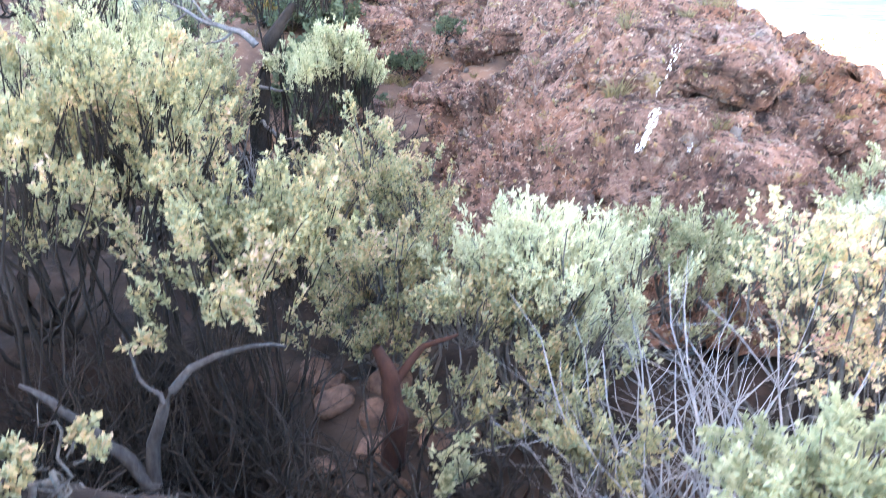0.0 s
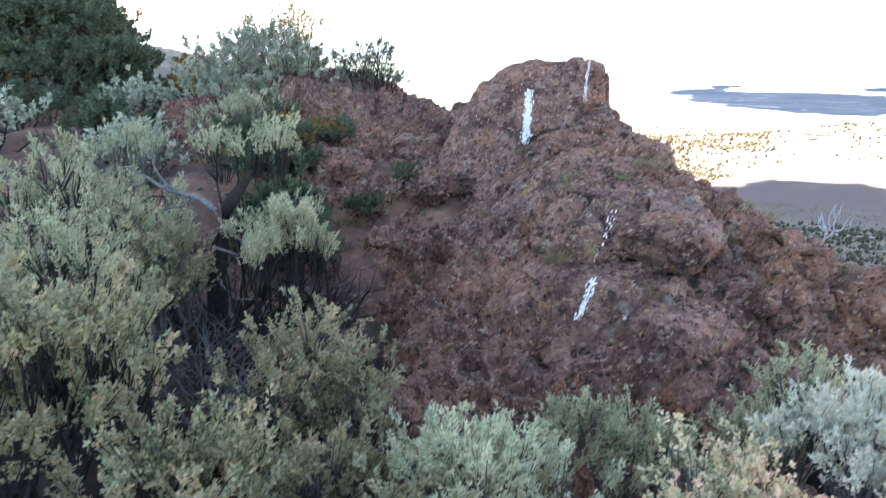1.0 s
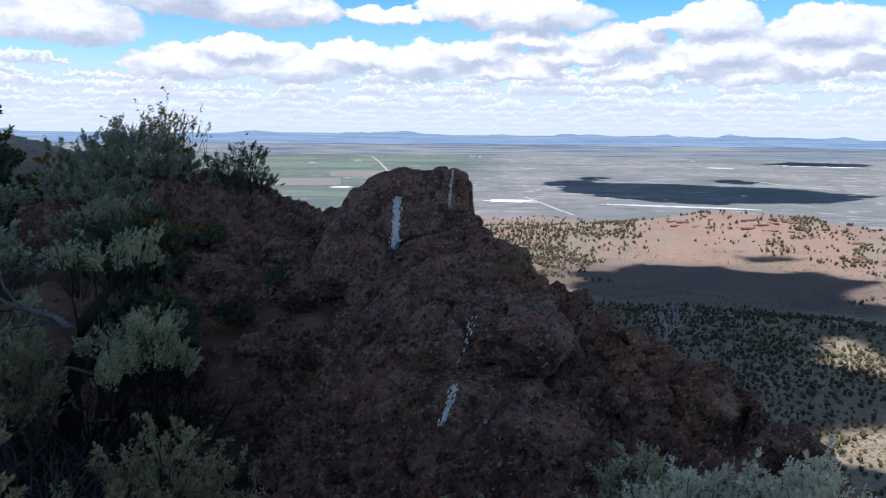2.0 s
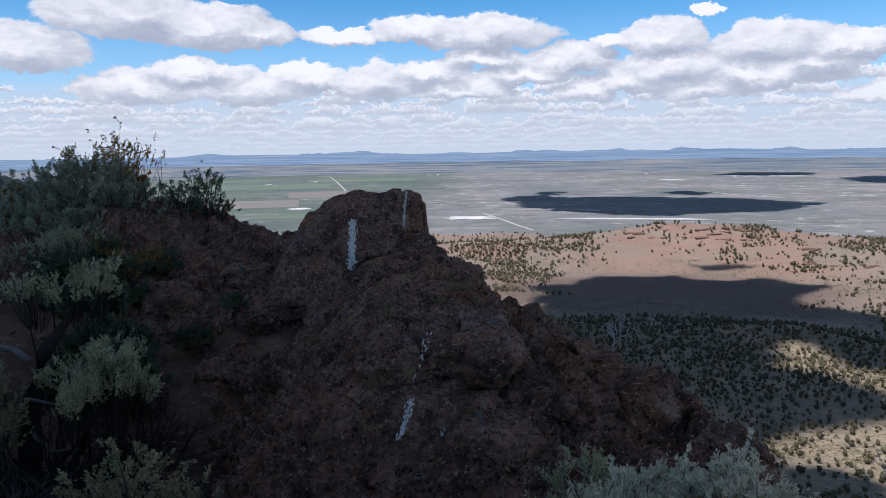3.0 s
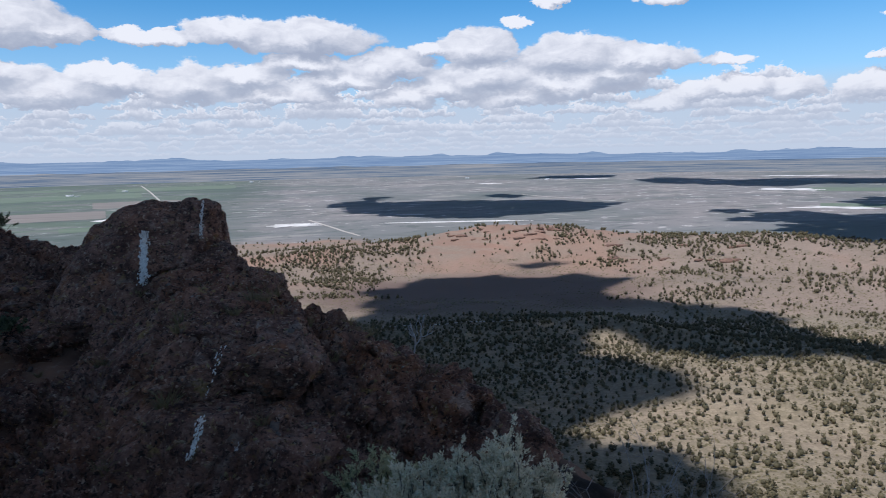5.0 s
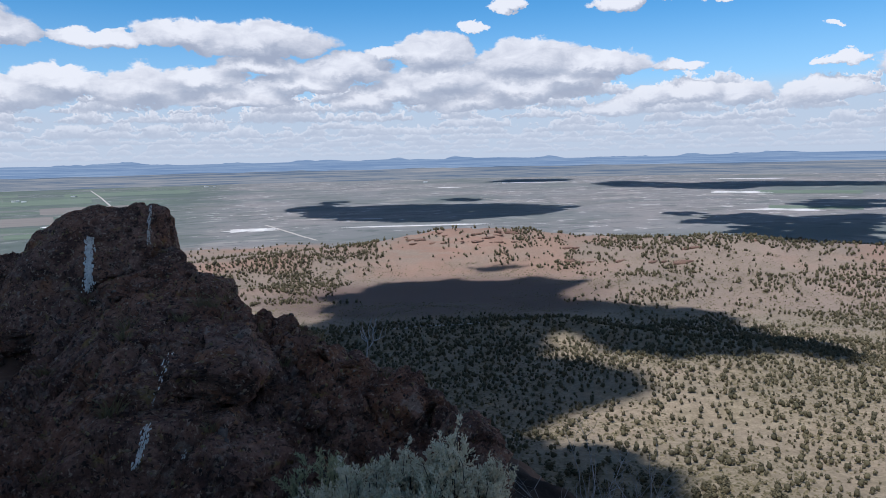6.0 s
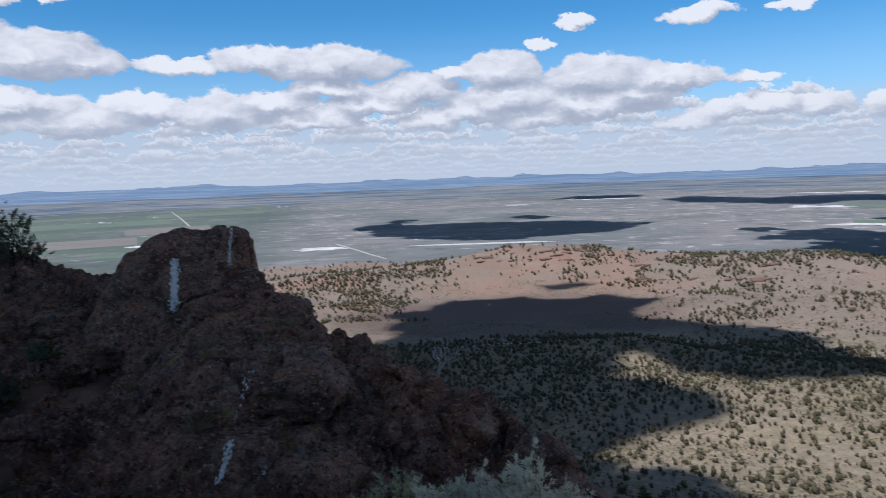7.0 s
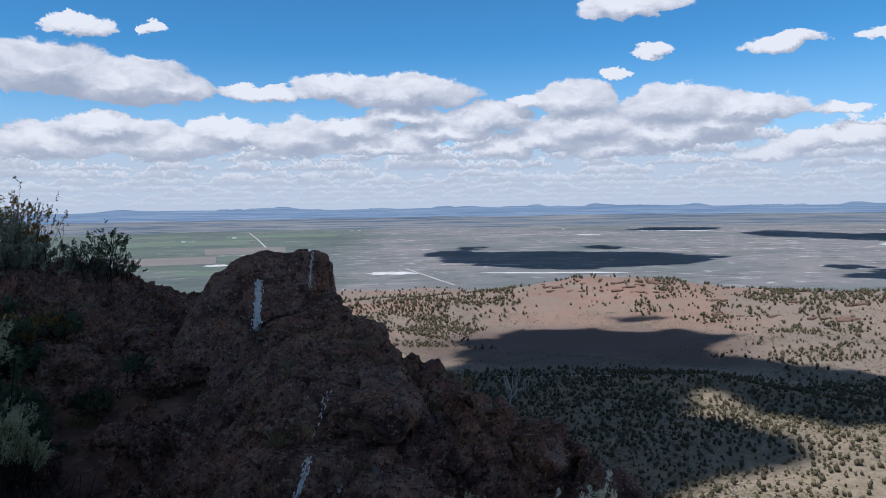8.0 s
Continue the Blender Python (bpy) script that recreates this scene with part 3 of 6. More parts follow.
rng = np.random.default_rng(5)
SHADES = [
    # the basin, the wooded slope under it and the tongue along the foot of the hills
    ([(4.5, -10.8), (7.7, -10.4), (8.7, -9.85), (13.3, -9.65), (16.0, -9.6), (18.4, -9.95), (20.8, -9.6), (26.1, -9.7), (24.1, -10.5), (24.3, -11.3), (21.7, -12.1), (19.4, -13.1), (14.5, -14.2), (5.7, -14.2), (5.0, -12.1)], 900, 6),
    ([(5.6, -12.2), (14.5, -12.4), (19.4, -12.0), (22.9, -11.2), (25.0, -12.0), (24.2, -13.6), (22.7, -14.3), (24.2, -15.4), (27.5, -16.2), (31.0, -16.9), (30.8, -18.0), (28.2, -18.6), (23.6, -19.9), (20.6, -21.5), (13.9, -23.3), (6.9, -22.0), (2.0, -19.0), (3.0, -14.0)], 900, 6),
    ([(24.0, -11.2), (27.8, -11.5), (34.4, -11.6), (36.5, -11.9), (38.6, -12.9), (40.2, -13.5), (45.0, -13.8), (45.0, -14.7), (40.0, -14.8), (36.7, -15.0), (35.2, -14.8), (33.7, -15.5), (32.0, -15.5), (28.3, -14.8), (24.7, -14.0), (22.5, -13.3)], 900, 6),
    ([(16.4, -8.93), (18.7, -8.58), (21.1, -8.55), (20.4, -8.88), (17.7, -9.07)], 800, 6),
    # out on the plain
    ([(1.8, -3.75), (3.8, -3.42), (7.0, -3.7), (10.7, -3.57), (19.6, -3.66), (25.7, -3.95), (22.4, -4.45), (17.3, -4.78), (15.0, -5.04), (11.5, -5.04), (7.8, -4.83), (3.8, -4.2)], 760, 32),
    ([(32.9, -5.25), (35.8, -4.6), (38.2, -4.45), (40.4, -4.75), (46.0, -4.4), (46.0, -6.5), (39.8, -6.45), (38.9, -6.1), (37.0, -5.9), (36.8, -5.3)], 760, 26),
    ([(26.0, -2.15), (28.4, -2.02), (34.0, -2.25), (37.6, -2.1), (46.0, -2.2), (46.0, -2.45), (39.2, -2.5), (36.4, -2.7), (32.5, -2.6), (28.4, -2.45)], 1100, 50),
    ([(40.6, -3.83), (41.5, -3.44), (46.0, -3.4), (46.0, -4.0), (41.5, -4.0)], 900, 40),
    ([(17.9, -1.94), (20.0, -1.75), (24.5, -1.78), (24.5, -1.95), (21.3, -2.02)], 1100, 40),
    ([(31.5, -4.6), (32.8, -4.42), (34.9, -4.5), (33.6, -4.75)], 800, 22),
    ([(14.3, -3.3), (15.6, -3.12), (17.3, -3.26), (16.4, -3.46)], 900, 30),
    ([(4.5, -3.37), (5.5, -3.14), (6.5, -3.24), (5.8, -3.48)], 900, 30),
]
for outline, altitude, puff in SHADES:
    cloud(outline, altitude, puff, rng)


ridge_shade = [(x, y) for x, y in ((-320, -160), (-320, 60), (-200, 230), (-60, 215), (0, 212), (56, 196), (76, 172), (82, 150), (74, 125), (68, 100), (80, 30), (110, -60), (100, -160))]


def cloud_on_ground(poly, altitude, puff, rng):
    poly = np.array(poly, float)
    zz = land(poly[:, 0], poly[:, 1])
    shift = np.array(to_sun)[None, :2] * ((altitude - zz)[:, None] / to_sun.z)
    poly = poly + shift
    (x0, y0), (x1, y1) = poly.min(0), poly.max(0)
    gx, gy = np.meshgrid(np.arange(x0, x1, puff), np.arange(y0, y1, puff))
    gx, gy = gx.ravel() + rng.uniform(-0.3, 0.3, gx.size) * puff, gy.ravel() + rng.uniform(-0.3, 0.3, gy.size) * puff
    rag = np.stack([gx, gy, 0 * gx], -1) / 60.0
    keep = inside(gx + 12 * fbm(rag, 3, 74), gy + 12 * fbm(rag + 5, 3, 75), poly)
    verts, faces, k = [], [], 0
    for cx, cy in zip(gx[keep], gy[keep]):
        s = puff * rng.uniform(0.8, 1.1)
        v = ICO1_V * (s * 1.12, s * 1.12, 0.6 * s)
        v[:, 2] = np.maximum(v[:, 2], -0.12 * s)
        verts.append(v + (cx, cy, altitude))
        faces.append(ICO1_F + k)
        k += len(ICO1_V)
    ob = part("cloud", mesh_of("cloud", np.concatenate(verts), np.concatenate(faces), True), CLOUDWHITE)
    return tagged(ob, "white flat-based cumulus cloud drifting over the ridge", "cloud", group="clouds overhead", kind="structure")


cloud_on_ground(ridge_shade, 560, 17, rng)


# ---------- the outcrop ----------
def cells_in(p, scale, seed):
    """The broken cell each point lies in: its own random numbers, the offset from its heart, and the distance to the next cell."""
    q = p * scale
    i = np.floor(q).astype(np.int64)
    best, second = np.full(len(q), 9.0), np.full(len(q), 9.0)
    off, rnd = np.zeros((len(q), 3)), np.zeros((len(q), 4))
    for dx in (-1, 0, 1):
        for dy in (-1, 0, 1):
            for dz in (-1, 0, 1):
                c = i + (dx, dy, dz)
                h = c[:, 0] * 374761393 + c[:, 1] * 668265263 + c[:, 2] * 2147483647 + seed * 974711
                vals = []
                for k in range(7):
                    h = (h ^ (h >> 13)) * 1274126177 + 12345 & 0xFFFFFFFF
                    vals.append(((h ^ (h >> 16)) & 0xFFFF) / 65535.0)
                vals = np.stack(vals, -1)
                d = q - c - 0.15 - 0.7 * vals[:, :3]
                r = np.linalg.norm(d, axis=1)
                near = r < best
                second = np.where(near, best, np.minimum(second, r))
                best = np.where(near, r, best)
                off = np.where(near[:, None], d, off)
                rnd = np.where(near[:, None], vals[:, 3:] * 2 - 1, rnd)
    return rnd, off, second - best


def relief(p, seed, rough, rubble):
    """How far the weathered skin stands out: broken facets in three sizes with open joints, and grain. rubble: 0 massive, 1 broken."""
    warp = np.stack([fbm(p * 2.1 + 11 * k, 3, seed + 60 + k) for k in range(3)], -1)
    w = p + 0.07 * warp
    out = 0.07 * fbm(p * (1.5, 1.5, 2.1), 3, seed)
    for scale, lift, tilt, joint, share in ((1.7, 0.055, 0.16, 0.045, 1.0), (5.0, 0.026, 0.075, 0.022, 0.35 + 0.9 * rubble), (13.0, 0.010, 0.026, 0.008, 0.45 + 0.9 * rubble)):
        rnd, off, gap = cells_in(w * (1, 1, 1.35), scale, seed + int(scale))
        open_ = np.clip(rnd[:, 3] * 0.9 + 0.35, 0, 1)
        out += share * (lift * rnd[:, 0] + tilt * np.einsum("ij,ij->i", rnd[:, :3], off) * 0.9 - joint * open_ * (1 - sstep(0.0, 0.16, gap)))
    return rough * (out + 0.012 * fbm(p * 19.0, 3, seed + 8) - 0.02)


def block(name, planes, box, parent, step=0.018, rough=1.0, seed=0, round_=0.06, label="", dents=(), rubble=0.4):
    """A weathered block: under all of its planes (height, point, slope along x and y), broken up by relief."""
    x0, x1, y0, y1 = box
    nx, ny = int((x1 - x0) / step), int((y1 - y0) / step)
    gx, gy = np.meshgrid(np.linspace(x0, x1, nx), np.linspace(y0, y1, ny), indexing="ij")
    x, y = gx.ravel(), gy.ravel()
    flat = np.stack([x, y, 0 * x], -1)
    wx = x + 0.10 * fbm(flat * 1.7, 3, seed + 40)
    wy = y + 0.10 * fbm(flat * 1.7 + 9, 3, seed + 41)
    hs = [z0 + sx * (wx - px) + sy * (wy - py) for z0, px, py, sx, sy in planes]
    soft = -round_ * np.log(sum(np.exp(-np.clip(h + 3, -20, 40) / round_) for h in hs)) - 3
    z = np.maximum(soft, land(x, y) - 0.6)
    p = np.stack([x, y, z], -1)
    push = relief(p, seed, rough, rubble)
    for dx, dy, dr, dd in dents:
        push -= dd * np.exp(-((((x - dx) ** 2 + (y - dy) ** 2) / dr**2) ** 2))
    gzx = np.gradient(z.reshape(nx, ny), axis=0).ravel() / step
    gzy = np.gradient(z.reshape(nx, ny), axis=1).ravel() / step
    nrm = np.stack([-gzx, -gzy, np.ones_like(gzx)], -1)
    nrm /= np.linalg.norm(nrm, axis=1, keepdims=True)
    return part(name, mesh_of(name, p + nrm * push[:, None], grid_faces(nx, ny), True), ROCK, parent, label)


ICO6_V, ICO6_F = ico(6)


def hewn(name, centre, planes, parent, seed, rough=0.6, rubble=0.1, crisp=9.0, label=""):
    """A massive block cut by planes round its heart (a direction and a distance), its edges worn round, with a weathered skin."""
    inv = 0.0
    for nx, ny, nz, dist in planes:
        k = math.sqrt(nx * nx + ny * ny + nz * nz)
        inv = inv + np.clip(ICO6_V @ np.array((nx / k, ny / k, nz / k)) / dist, 0, None) ** crisp
    r = inv ** (-1 / crisp)
    p = ICO6_V * r[:, None]
    q = p + np.array(centre)
    p = q + ICO6_V * relief(q, seed, rough, rubble)[:, None]
    return part(name, mesh_of(name, p, ICO6_F, True), ROCK, parent, label)


outcrop = new("rock_outcrop")
tagged(outcrop, "dark brown rough volcanic outcrop streaked with white droppings", "rock")
# planes: height at a point (x, y), then the slope along x and y
hewn("cap_block", (-1.55, 10.3, 0.4), [(0.0, 0.05, 1.0, 0.77), (1.0, -0.05, 0.05, 0.65), (-0.62, 0.0, 0.78, 0.985), (-0.95, 0.0, 0.31, 1.15), (0.0, -0.73, 0.68, 0.805), (-0.25, -0.86, 0.45, 0.93), (0.3, -0.95, 0.1, 1.05), (0.0, 1.0, 0.3, 0.9), (0.0, 0.0, -1.0, 1.2)], outcrop, 3)
hewn("cap_knob", (-1.06, 10.12, 0.74), [(1.0, 0.0, 0.10, 0.275), (-1.0, 0.1, 0.35, 0.36), (0.05, 0.1, 1.0, 0.455), (0.1, -0.93, 0.36, 0.44), (0.2, -0.55, -0.9, 0.36), (0.0, 1.0, 0.2, 0.5), (0.75, 0.0, 0.7, 0.46)], outcrop, 5, 0.55)
block("main_slab", [(0.10, -0.55, 6.6, -0.10, 0.13), (0.08, -0.80, 6.5, 0.85, 0.29), (0.10, -0.10, 8.38, -1.3, -0.95), (-0.05, 0.25, 7.5, -3.2, 0.1), (-0.33, -0.6, 6.78, 0.2, 5.0)],
      (-3.2, 0.9, 6.0, 10.4), outcrop, 0.015, 0.85, 11, 0.05, dents=((-2.45, 8.85, 0.19, 0.75),), rubble=0.25)
block("lower_block", [(-0.385, -0.5, 6.15, -0.04, 0.03), (-0.43, -0.5, 5.97, 0.03, 3.6), (-0.46, 0.12, 6.2, -2.8, 0.3), (-0.66, -1.5, 6.4, 0.8, 0.4)],
      (-2.7, 0.5, 5.2, 7.2), outcrop, 0.014, 0.4, 23, 0.025, rubble=0.3)
block("bulge_block", [(-0.52, 0.0, 5.95, -0.22, 0.12), (-0.85, -0.38, 5.8, 1.9, 0.6), (-0.72, 0.38, 5.9, -2.6, 0.3), (-0.9, 0.0, 5.45, 0.1, 1.7)],
      (-1.0, 0.95, 4.9, 6.7), outcrop, 0.015, 0.8, 29, 0.08, rubble=0.3)
block("shoulder_block", [(-0.12, 0.62, 7.9, -0.36, 0.10), (-0.16, 0.62, 7.7, 0.17, 0.55), (-0.04, 0.48, 8.38, -1.9, -1.8), (-0.85, 2.36, 6.0, -5.0, 0.8), (0.0, 0.30, 8.0, 4.0, 0.0)],
      (-0.1, 3.0, 4.2, 9.2), outcrop, 0.017, 1.1, 37, 0.07, rubble=0.8)
block("left_slope_block", [(-0.45, -2.6, 9.0, -0.06, 0.42), (0.08, -3.3, 11.2, 0.3, -1.6), (-0.55, -1.9, 9.0, -1.0, 0.2)],
      (-6.6, -1.2, 6.4, 12.6), outcrop, 0.019, 1.15, 43, 0.08, rubble=1.0, dents=((-2.45, 8.82, 0.17, 0.85), (-3.6, 8.2, 0.25, 0.12)))
block("crest_block", [(0.74, -4.6, 12.3, -0.08, 0.08), (-0.19, -3.2, 11.4, -0.57, 0.0), (0.24, -4.0, 11.0, -0.1, 0.5), (0.9, -5.0, 13.4, 0.0, -1.8), (0.9, -7.2, 12.3, 1.5, 0.0)],
      (-8.2, -2.2, 9.6, 14.4), outcrop, 0.024, 1.2, 47, 0.1, rubble=0.9)


ICO5_V, ICO5_F = ico(5)


def boulder(centre, size, turn, seed, square=0.45, rough=1.0, name="boulder"):
    """A broken block of rock set into the outcrop: a squared-off lump with a weathered skin."""
    v = np.sign(ICO5_V) * np.abs(ICO5_V) ** square
    v /= np.maximum(np.linalg.norm(v, axis=1, keepdims=True) / 1.25, 1)
    p = v * np.array(size)
    p = p + ICO5_V * (0.7 * rough * min(size) * 0.3 * fbm(p / max(size) * 2.2 + seed, 2, seed))[:, None]
    turned = np.array(pose(0, 0, 0, *turn).to_3x3()).T
    q = p @ turned + np.array(centre)
    q = q + (ICO5_V @ turned) * relief(q, seed, 0.7 * rough, 0.5)[:, None]
    return part(name, mesh_of(name, q, ICO5_F, True), ROCK, outcrop)


# the slab's overhanging lip, the blocks under it and the broken ground beside it
boulder((-0.12, 6.76, -0.19), (0.52, 0.42, 0.18), (4, 5, -4), 61, 0.5, 1.4, "overhang_lip")
boulder((-0.82, 6.76, -0.27), (0.44, 0.36, 0.17), (6, -6, 6), 62, 0.5, 1.4, "overhang_lip")
boulder((0.74, 6.55, -0.78), (0.18, 0.30, 0.24), (0, 8, 6), 100, 0.5, 1.3)
boulder((0.02, 6.02, -0.84), (0.40, 0.30, 0.28), (10, 14, -14), 63, 0.55, 0.9)
boulder((-0.62, 5.86, -1.12), (0.34, 0.25, 0.24), (0, -8, 20), 64)
boulder((-1.25, 6.3, -1.05), (0.40, 0.30, 0.26), (8, 10, 30), 65)
boulder((0.55, 6.55, -0.95), (0.26, 0.22, 0.30), (0, 20, 10), 66)
boulder((-1.95, 7.9, -0.72), (0.34, 0.30, 0.22), (0, 16, 40), 67)
boulder((-2.02, 8.85, -0.42), (0.22, 0.24, 0.22), (10, 10, 10), 68)
boulder((-2.92, 8.98, -0.46), (0.24, 0.24, 0.20), (0, -10, 30), 69)
boulder((-2.48, 9.20, -0.24), (0.34, 0.22, 0.16), (16, 0, 12), 70)
boulder((-1.0, 9.62, 0.50), (0.34, 0.26, 0.11), (12, 8, -8), 71, 0.5)
boulder((-1.05, 8.6, 0.26), (0.42, 0.34, 0.14), (8, 4, 24), 72, 0.5)
boulder((-0.45, 7.9, 0.12), (0.40, 0.42, 0.14), (7, 10, -20), 73, 0.5)
boulder((1.05, 7.2, -0.40), (0.36, 0.30, 0.20), (12, 16, 30), 74)
boulder((1.62, 6.6, -0.72), (0.40, 0.30, 0.22), (10, 14, 40), 75)
boulder((2.08, 6.0, -0.98), (0.26, 0.28, 0.34), (0, 10, 10), 76)
boulder((0.75, 6.2, -1.12), (0.40, 0.30, 0.22), (10, 10, 0), 77)
boulder((1.35, 5.7, -1.2), (0.42, 0.34, 0.24), (8, 8, 50), 78)
boulder((-2.72, 10.35, 0.28), (0.24, 0.30, 0.26), (0, 20, 0), 79)
boulder((-3.4, 10.2, -0.06), (0.34, 0.30, 0.16), (18, 0, 20), 80)
boulder((-3.0, 8.0, -0.82), (0.32, 0.24, 0.16), (14, 0, -20), 81)
boulder((-4.2, 9.4, -0.18), (0.40, 0.30, 0.18), (18, 4, 35), 82)
block("rubble_apron", [(-1.18, -0.8, 5.0, 0.0, 0.33), (-1.02, -2.3, 6.0, 0.55, 0.30), (-1.02, 0.7, 5.6, -0.8, 0.25)],
      (-3.4, 1.6, 4.3, 7.6), outcrop, 0.018, 1.3, 59, 0.08, rubble=1.0)
# the slab's crest beside the cap
boulder((-0.74, 9.08, 0.33), (0.28, 0.30, 0.20), (6, 22, 0), 96, 0.5)
boulder((-0.30, 8.98, 0.19), (0.28, 0.34, 0.19), (4, 28, 8), 97, 0.5)
boulder((-0.02, 8.62, 0.0), (0.24, 0.32, 0.16), (0, 30, 10), 98, 0.5)
boulder((-3.7, 7.4, -0.95), (0.30, 0.26, 0.18), (10, 0, 0), 83)

cliff = new("rock_cliff")
tagged(cliff, "dark rocky knoll overgrown with brush beside the crest", "rock")
block("cliff_face", [(1.95, -13.0, 15.0, 0.02, 0.06), (0.95, -11.7, 14.6, -2.2, -1.6), (0.3, -11.0, 12.4, -0.1, 0.95), (1.9, -13, 16.6, 0.0, -1.5), (2.2, -18.5, 15, 1.0, 0.0)],
      (-20.5, -8.4, 10.5, 21.0), cliff, 0.06, 1.8, 53, 0.15)


def streak(parent, start, end, width, seed, flecks=150):
    """White droppings that ran down a face: many small dried flecks lying just proud of the rock."""
    g = np.random.default_rng(seed)
    start, end = np.array(start), np.array(end)
    eye = np.array((0.1, 0.0, 1.75))
    dep = bpy.context.evaluated_depsgraph_get()
    verts, faces = [], []
    drop = (end - start) / np.linalg.norm(end - start)
    for i in range(flecks):
        f = g.beta(1.1, 1.2)
        lane = 0.6 * nvalue(np.array([[f * 5.0, seed * 3.1, 0.0]]), seed)[0]
        c = start + (end - start) * f + np.array((width * (0.08 * lane + g.normal(0, 0.24)), 0, 0))
        aim = Vector(c - eye).normalized()
        hit, at, nor, *_ = scene.ray_cast(dep, Vector(eye), aim)
        if not hit or abs(at.y - c[1]) > 0.6:
            continue
        nor = (nor * 0.5 - aim).normalized()
        down = Vector(drop) - nor * nor.dot(Vector(drop))
        side = nor.cross(down)
        rad, tall = width * g.uniform(0.05, 0.13), g.uniform(1.2, 4.0)
        k = len(verts)
        mid = at - aim * 0.016
        for j in range(7):
            a, q = 2 * math.pi * j / 7, rad * g.uniform(0.6, 1.25)
            verts.append(tuple(mid + side * (q * math.cos(a)) + down * (q * tall * math.sin(a)) - nor * 0.008))
        verts.append(tuple(mid + nor * 0.004))
        faces += [(k + j, k + (j + 1) % 7, k + 7) for j in range(7)]
    tagged(part("droppings_streak", mesh_of("droppings_streak", verts, faces, True), DROPPINGS, parent, "chalk-white droppings streak"), kind="stuff")


bpy.context.view_layer.update()
streak(outcrop, (-1.70, 9.56, 0.86), (-1.66, 9.04, 0.26), 0.10, 1, 420)
streak(outcrop, (-1.03, 10.05, 1.20), (-1.05, 9.8, 0.72), 0.05, 2, 150)
streak(outcrop, (-0.48, 6.5, 0.12), (-0.60, 6.36, -0.20), 0.06, 3, 26)
streak(outcrop, (-0.61, 6.34, -0.22), (-0.64, 6.34, -0.38), 0.035, 7, 14)
streak(outcrop, (-0.64, 6.15, -0.42), (-0.76, 6.05, -0.76), 0.075, 4, 80)
streak(outcrop, (-0.36, 6.1, -0.66), (-0.38, 6.08, -0.74), 0.04, 9, 12)


# ---------- plants ----------
def tube_mesh(paths, sides=5):
    """Tapered limbs: each path is an (n, 4) array of x, y, z and radius."""
    verts, faces, k = [], [], 0
    ang = np.linspace(0, 2 * math.pi, sides, endpoint=False)
    for path in paths:
        c, rad = path[:, :3], path[:, 3]
        t = np.gradient(c, axis=0)
        t /= np.linalg.norm(t, axis=1, keepdims=True) + 1e-9
        ref = np.where(np.abs(t[:, 2:3]) < 0.9, [[0, 0, 1.0]], [[1.0, 0, 0]])
        u = np.cross(t, ref)
        u /= np.linalg.norm(u, axis=1, keepdims=True) + 1e-9
        v = np.cross(t, u)
        ring = c[:, None] + rad[:, None, None] * (np.cos(ang)[None, :, None] * u[:, None] + np.sin(ang)[None, :, None] * v[:, None])
        verts.append(ring.reshape(-1, 3))
        faces.append(grid_faces(len(c), sides, True) + k)
        k += len(c) * sides
    return np.concatenate(verts), np.concatenate(faces)


def limb(g, start, way, length, radius, wander=0.3, lift=0.0, n_=7):
    """One crooked limb."""
    pts, p, d = [], np.array(start, float), np.array(way, float) / np.linalg.norm(way)
    for i in range(n_):
        pts.append([*p, radius * (1 - 0.8 * i / (n_ - 1))])
        d = d + g.normal(0, wander, 3) * 0.5 + (0, 0, lift)
        d /= np.linalg.norm(d)
        p = p + d * length / (n_ - 1)
    return np.array(pts)


def leaves_on(g, starts, ways, lengths, per, leaf, width, spread=0.8):
    """Small leaves along many twigs, each a folded quad of its own."""
    m = len(starts)
    t = 1.05 - 0.95 * g.random((m, per)) ** 1.4
    at = starts[:, None] + ways[:, None] * (t * lengths[:, None])[..., None]
    at = at.reshape(-1, 3) + g.normal(0, 0.004, (m * per, 3))
    d = np.repeat(ways, per, 0) + g.normal(0, spread, (m * per, 3))
    d /= np.linalg.norm(d, axis=1, keepdims=True)
    side = np.cross(d, g.normal(0, 1, d.shape))
    side /= np.linalg.norm(side, axis=1, keepdims=True) + 1e-9
    ln = leaf * g.uniform(0.6, 1.3, (len(d), 1))
    wd = width * g.uniform(0.6, 1.3, (len(d), 1))
    v = np.stack([at, at + d * ln * 0.5 + side * wd * 0.5, at + d * ln, at + d * ln * 0.5 - side * wd * 0.5], 1).reshape(-1, 3)
    f = np.arange(len(v)).reshape(-1, 4)
    return v, f


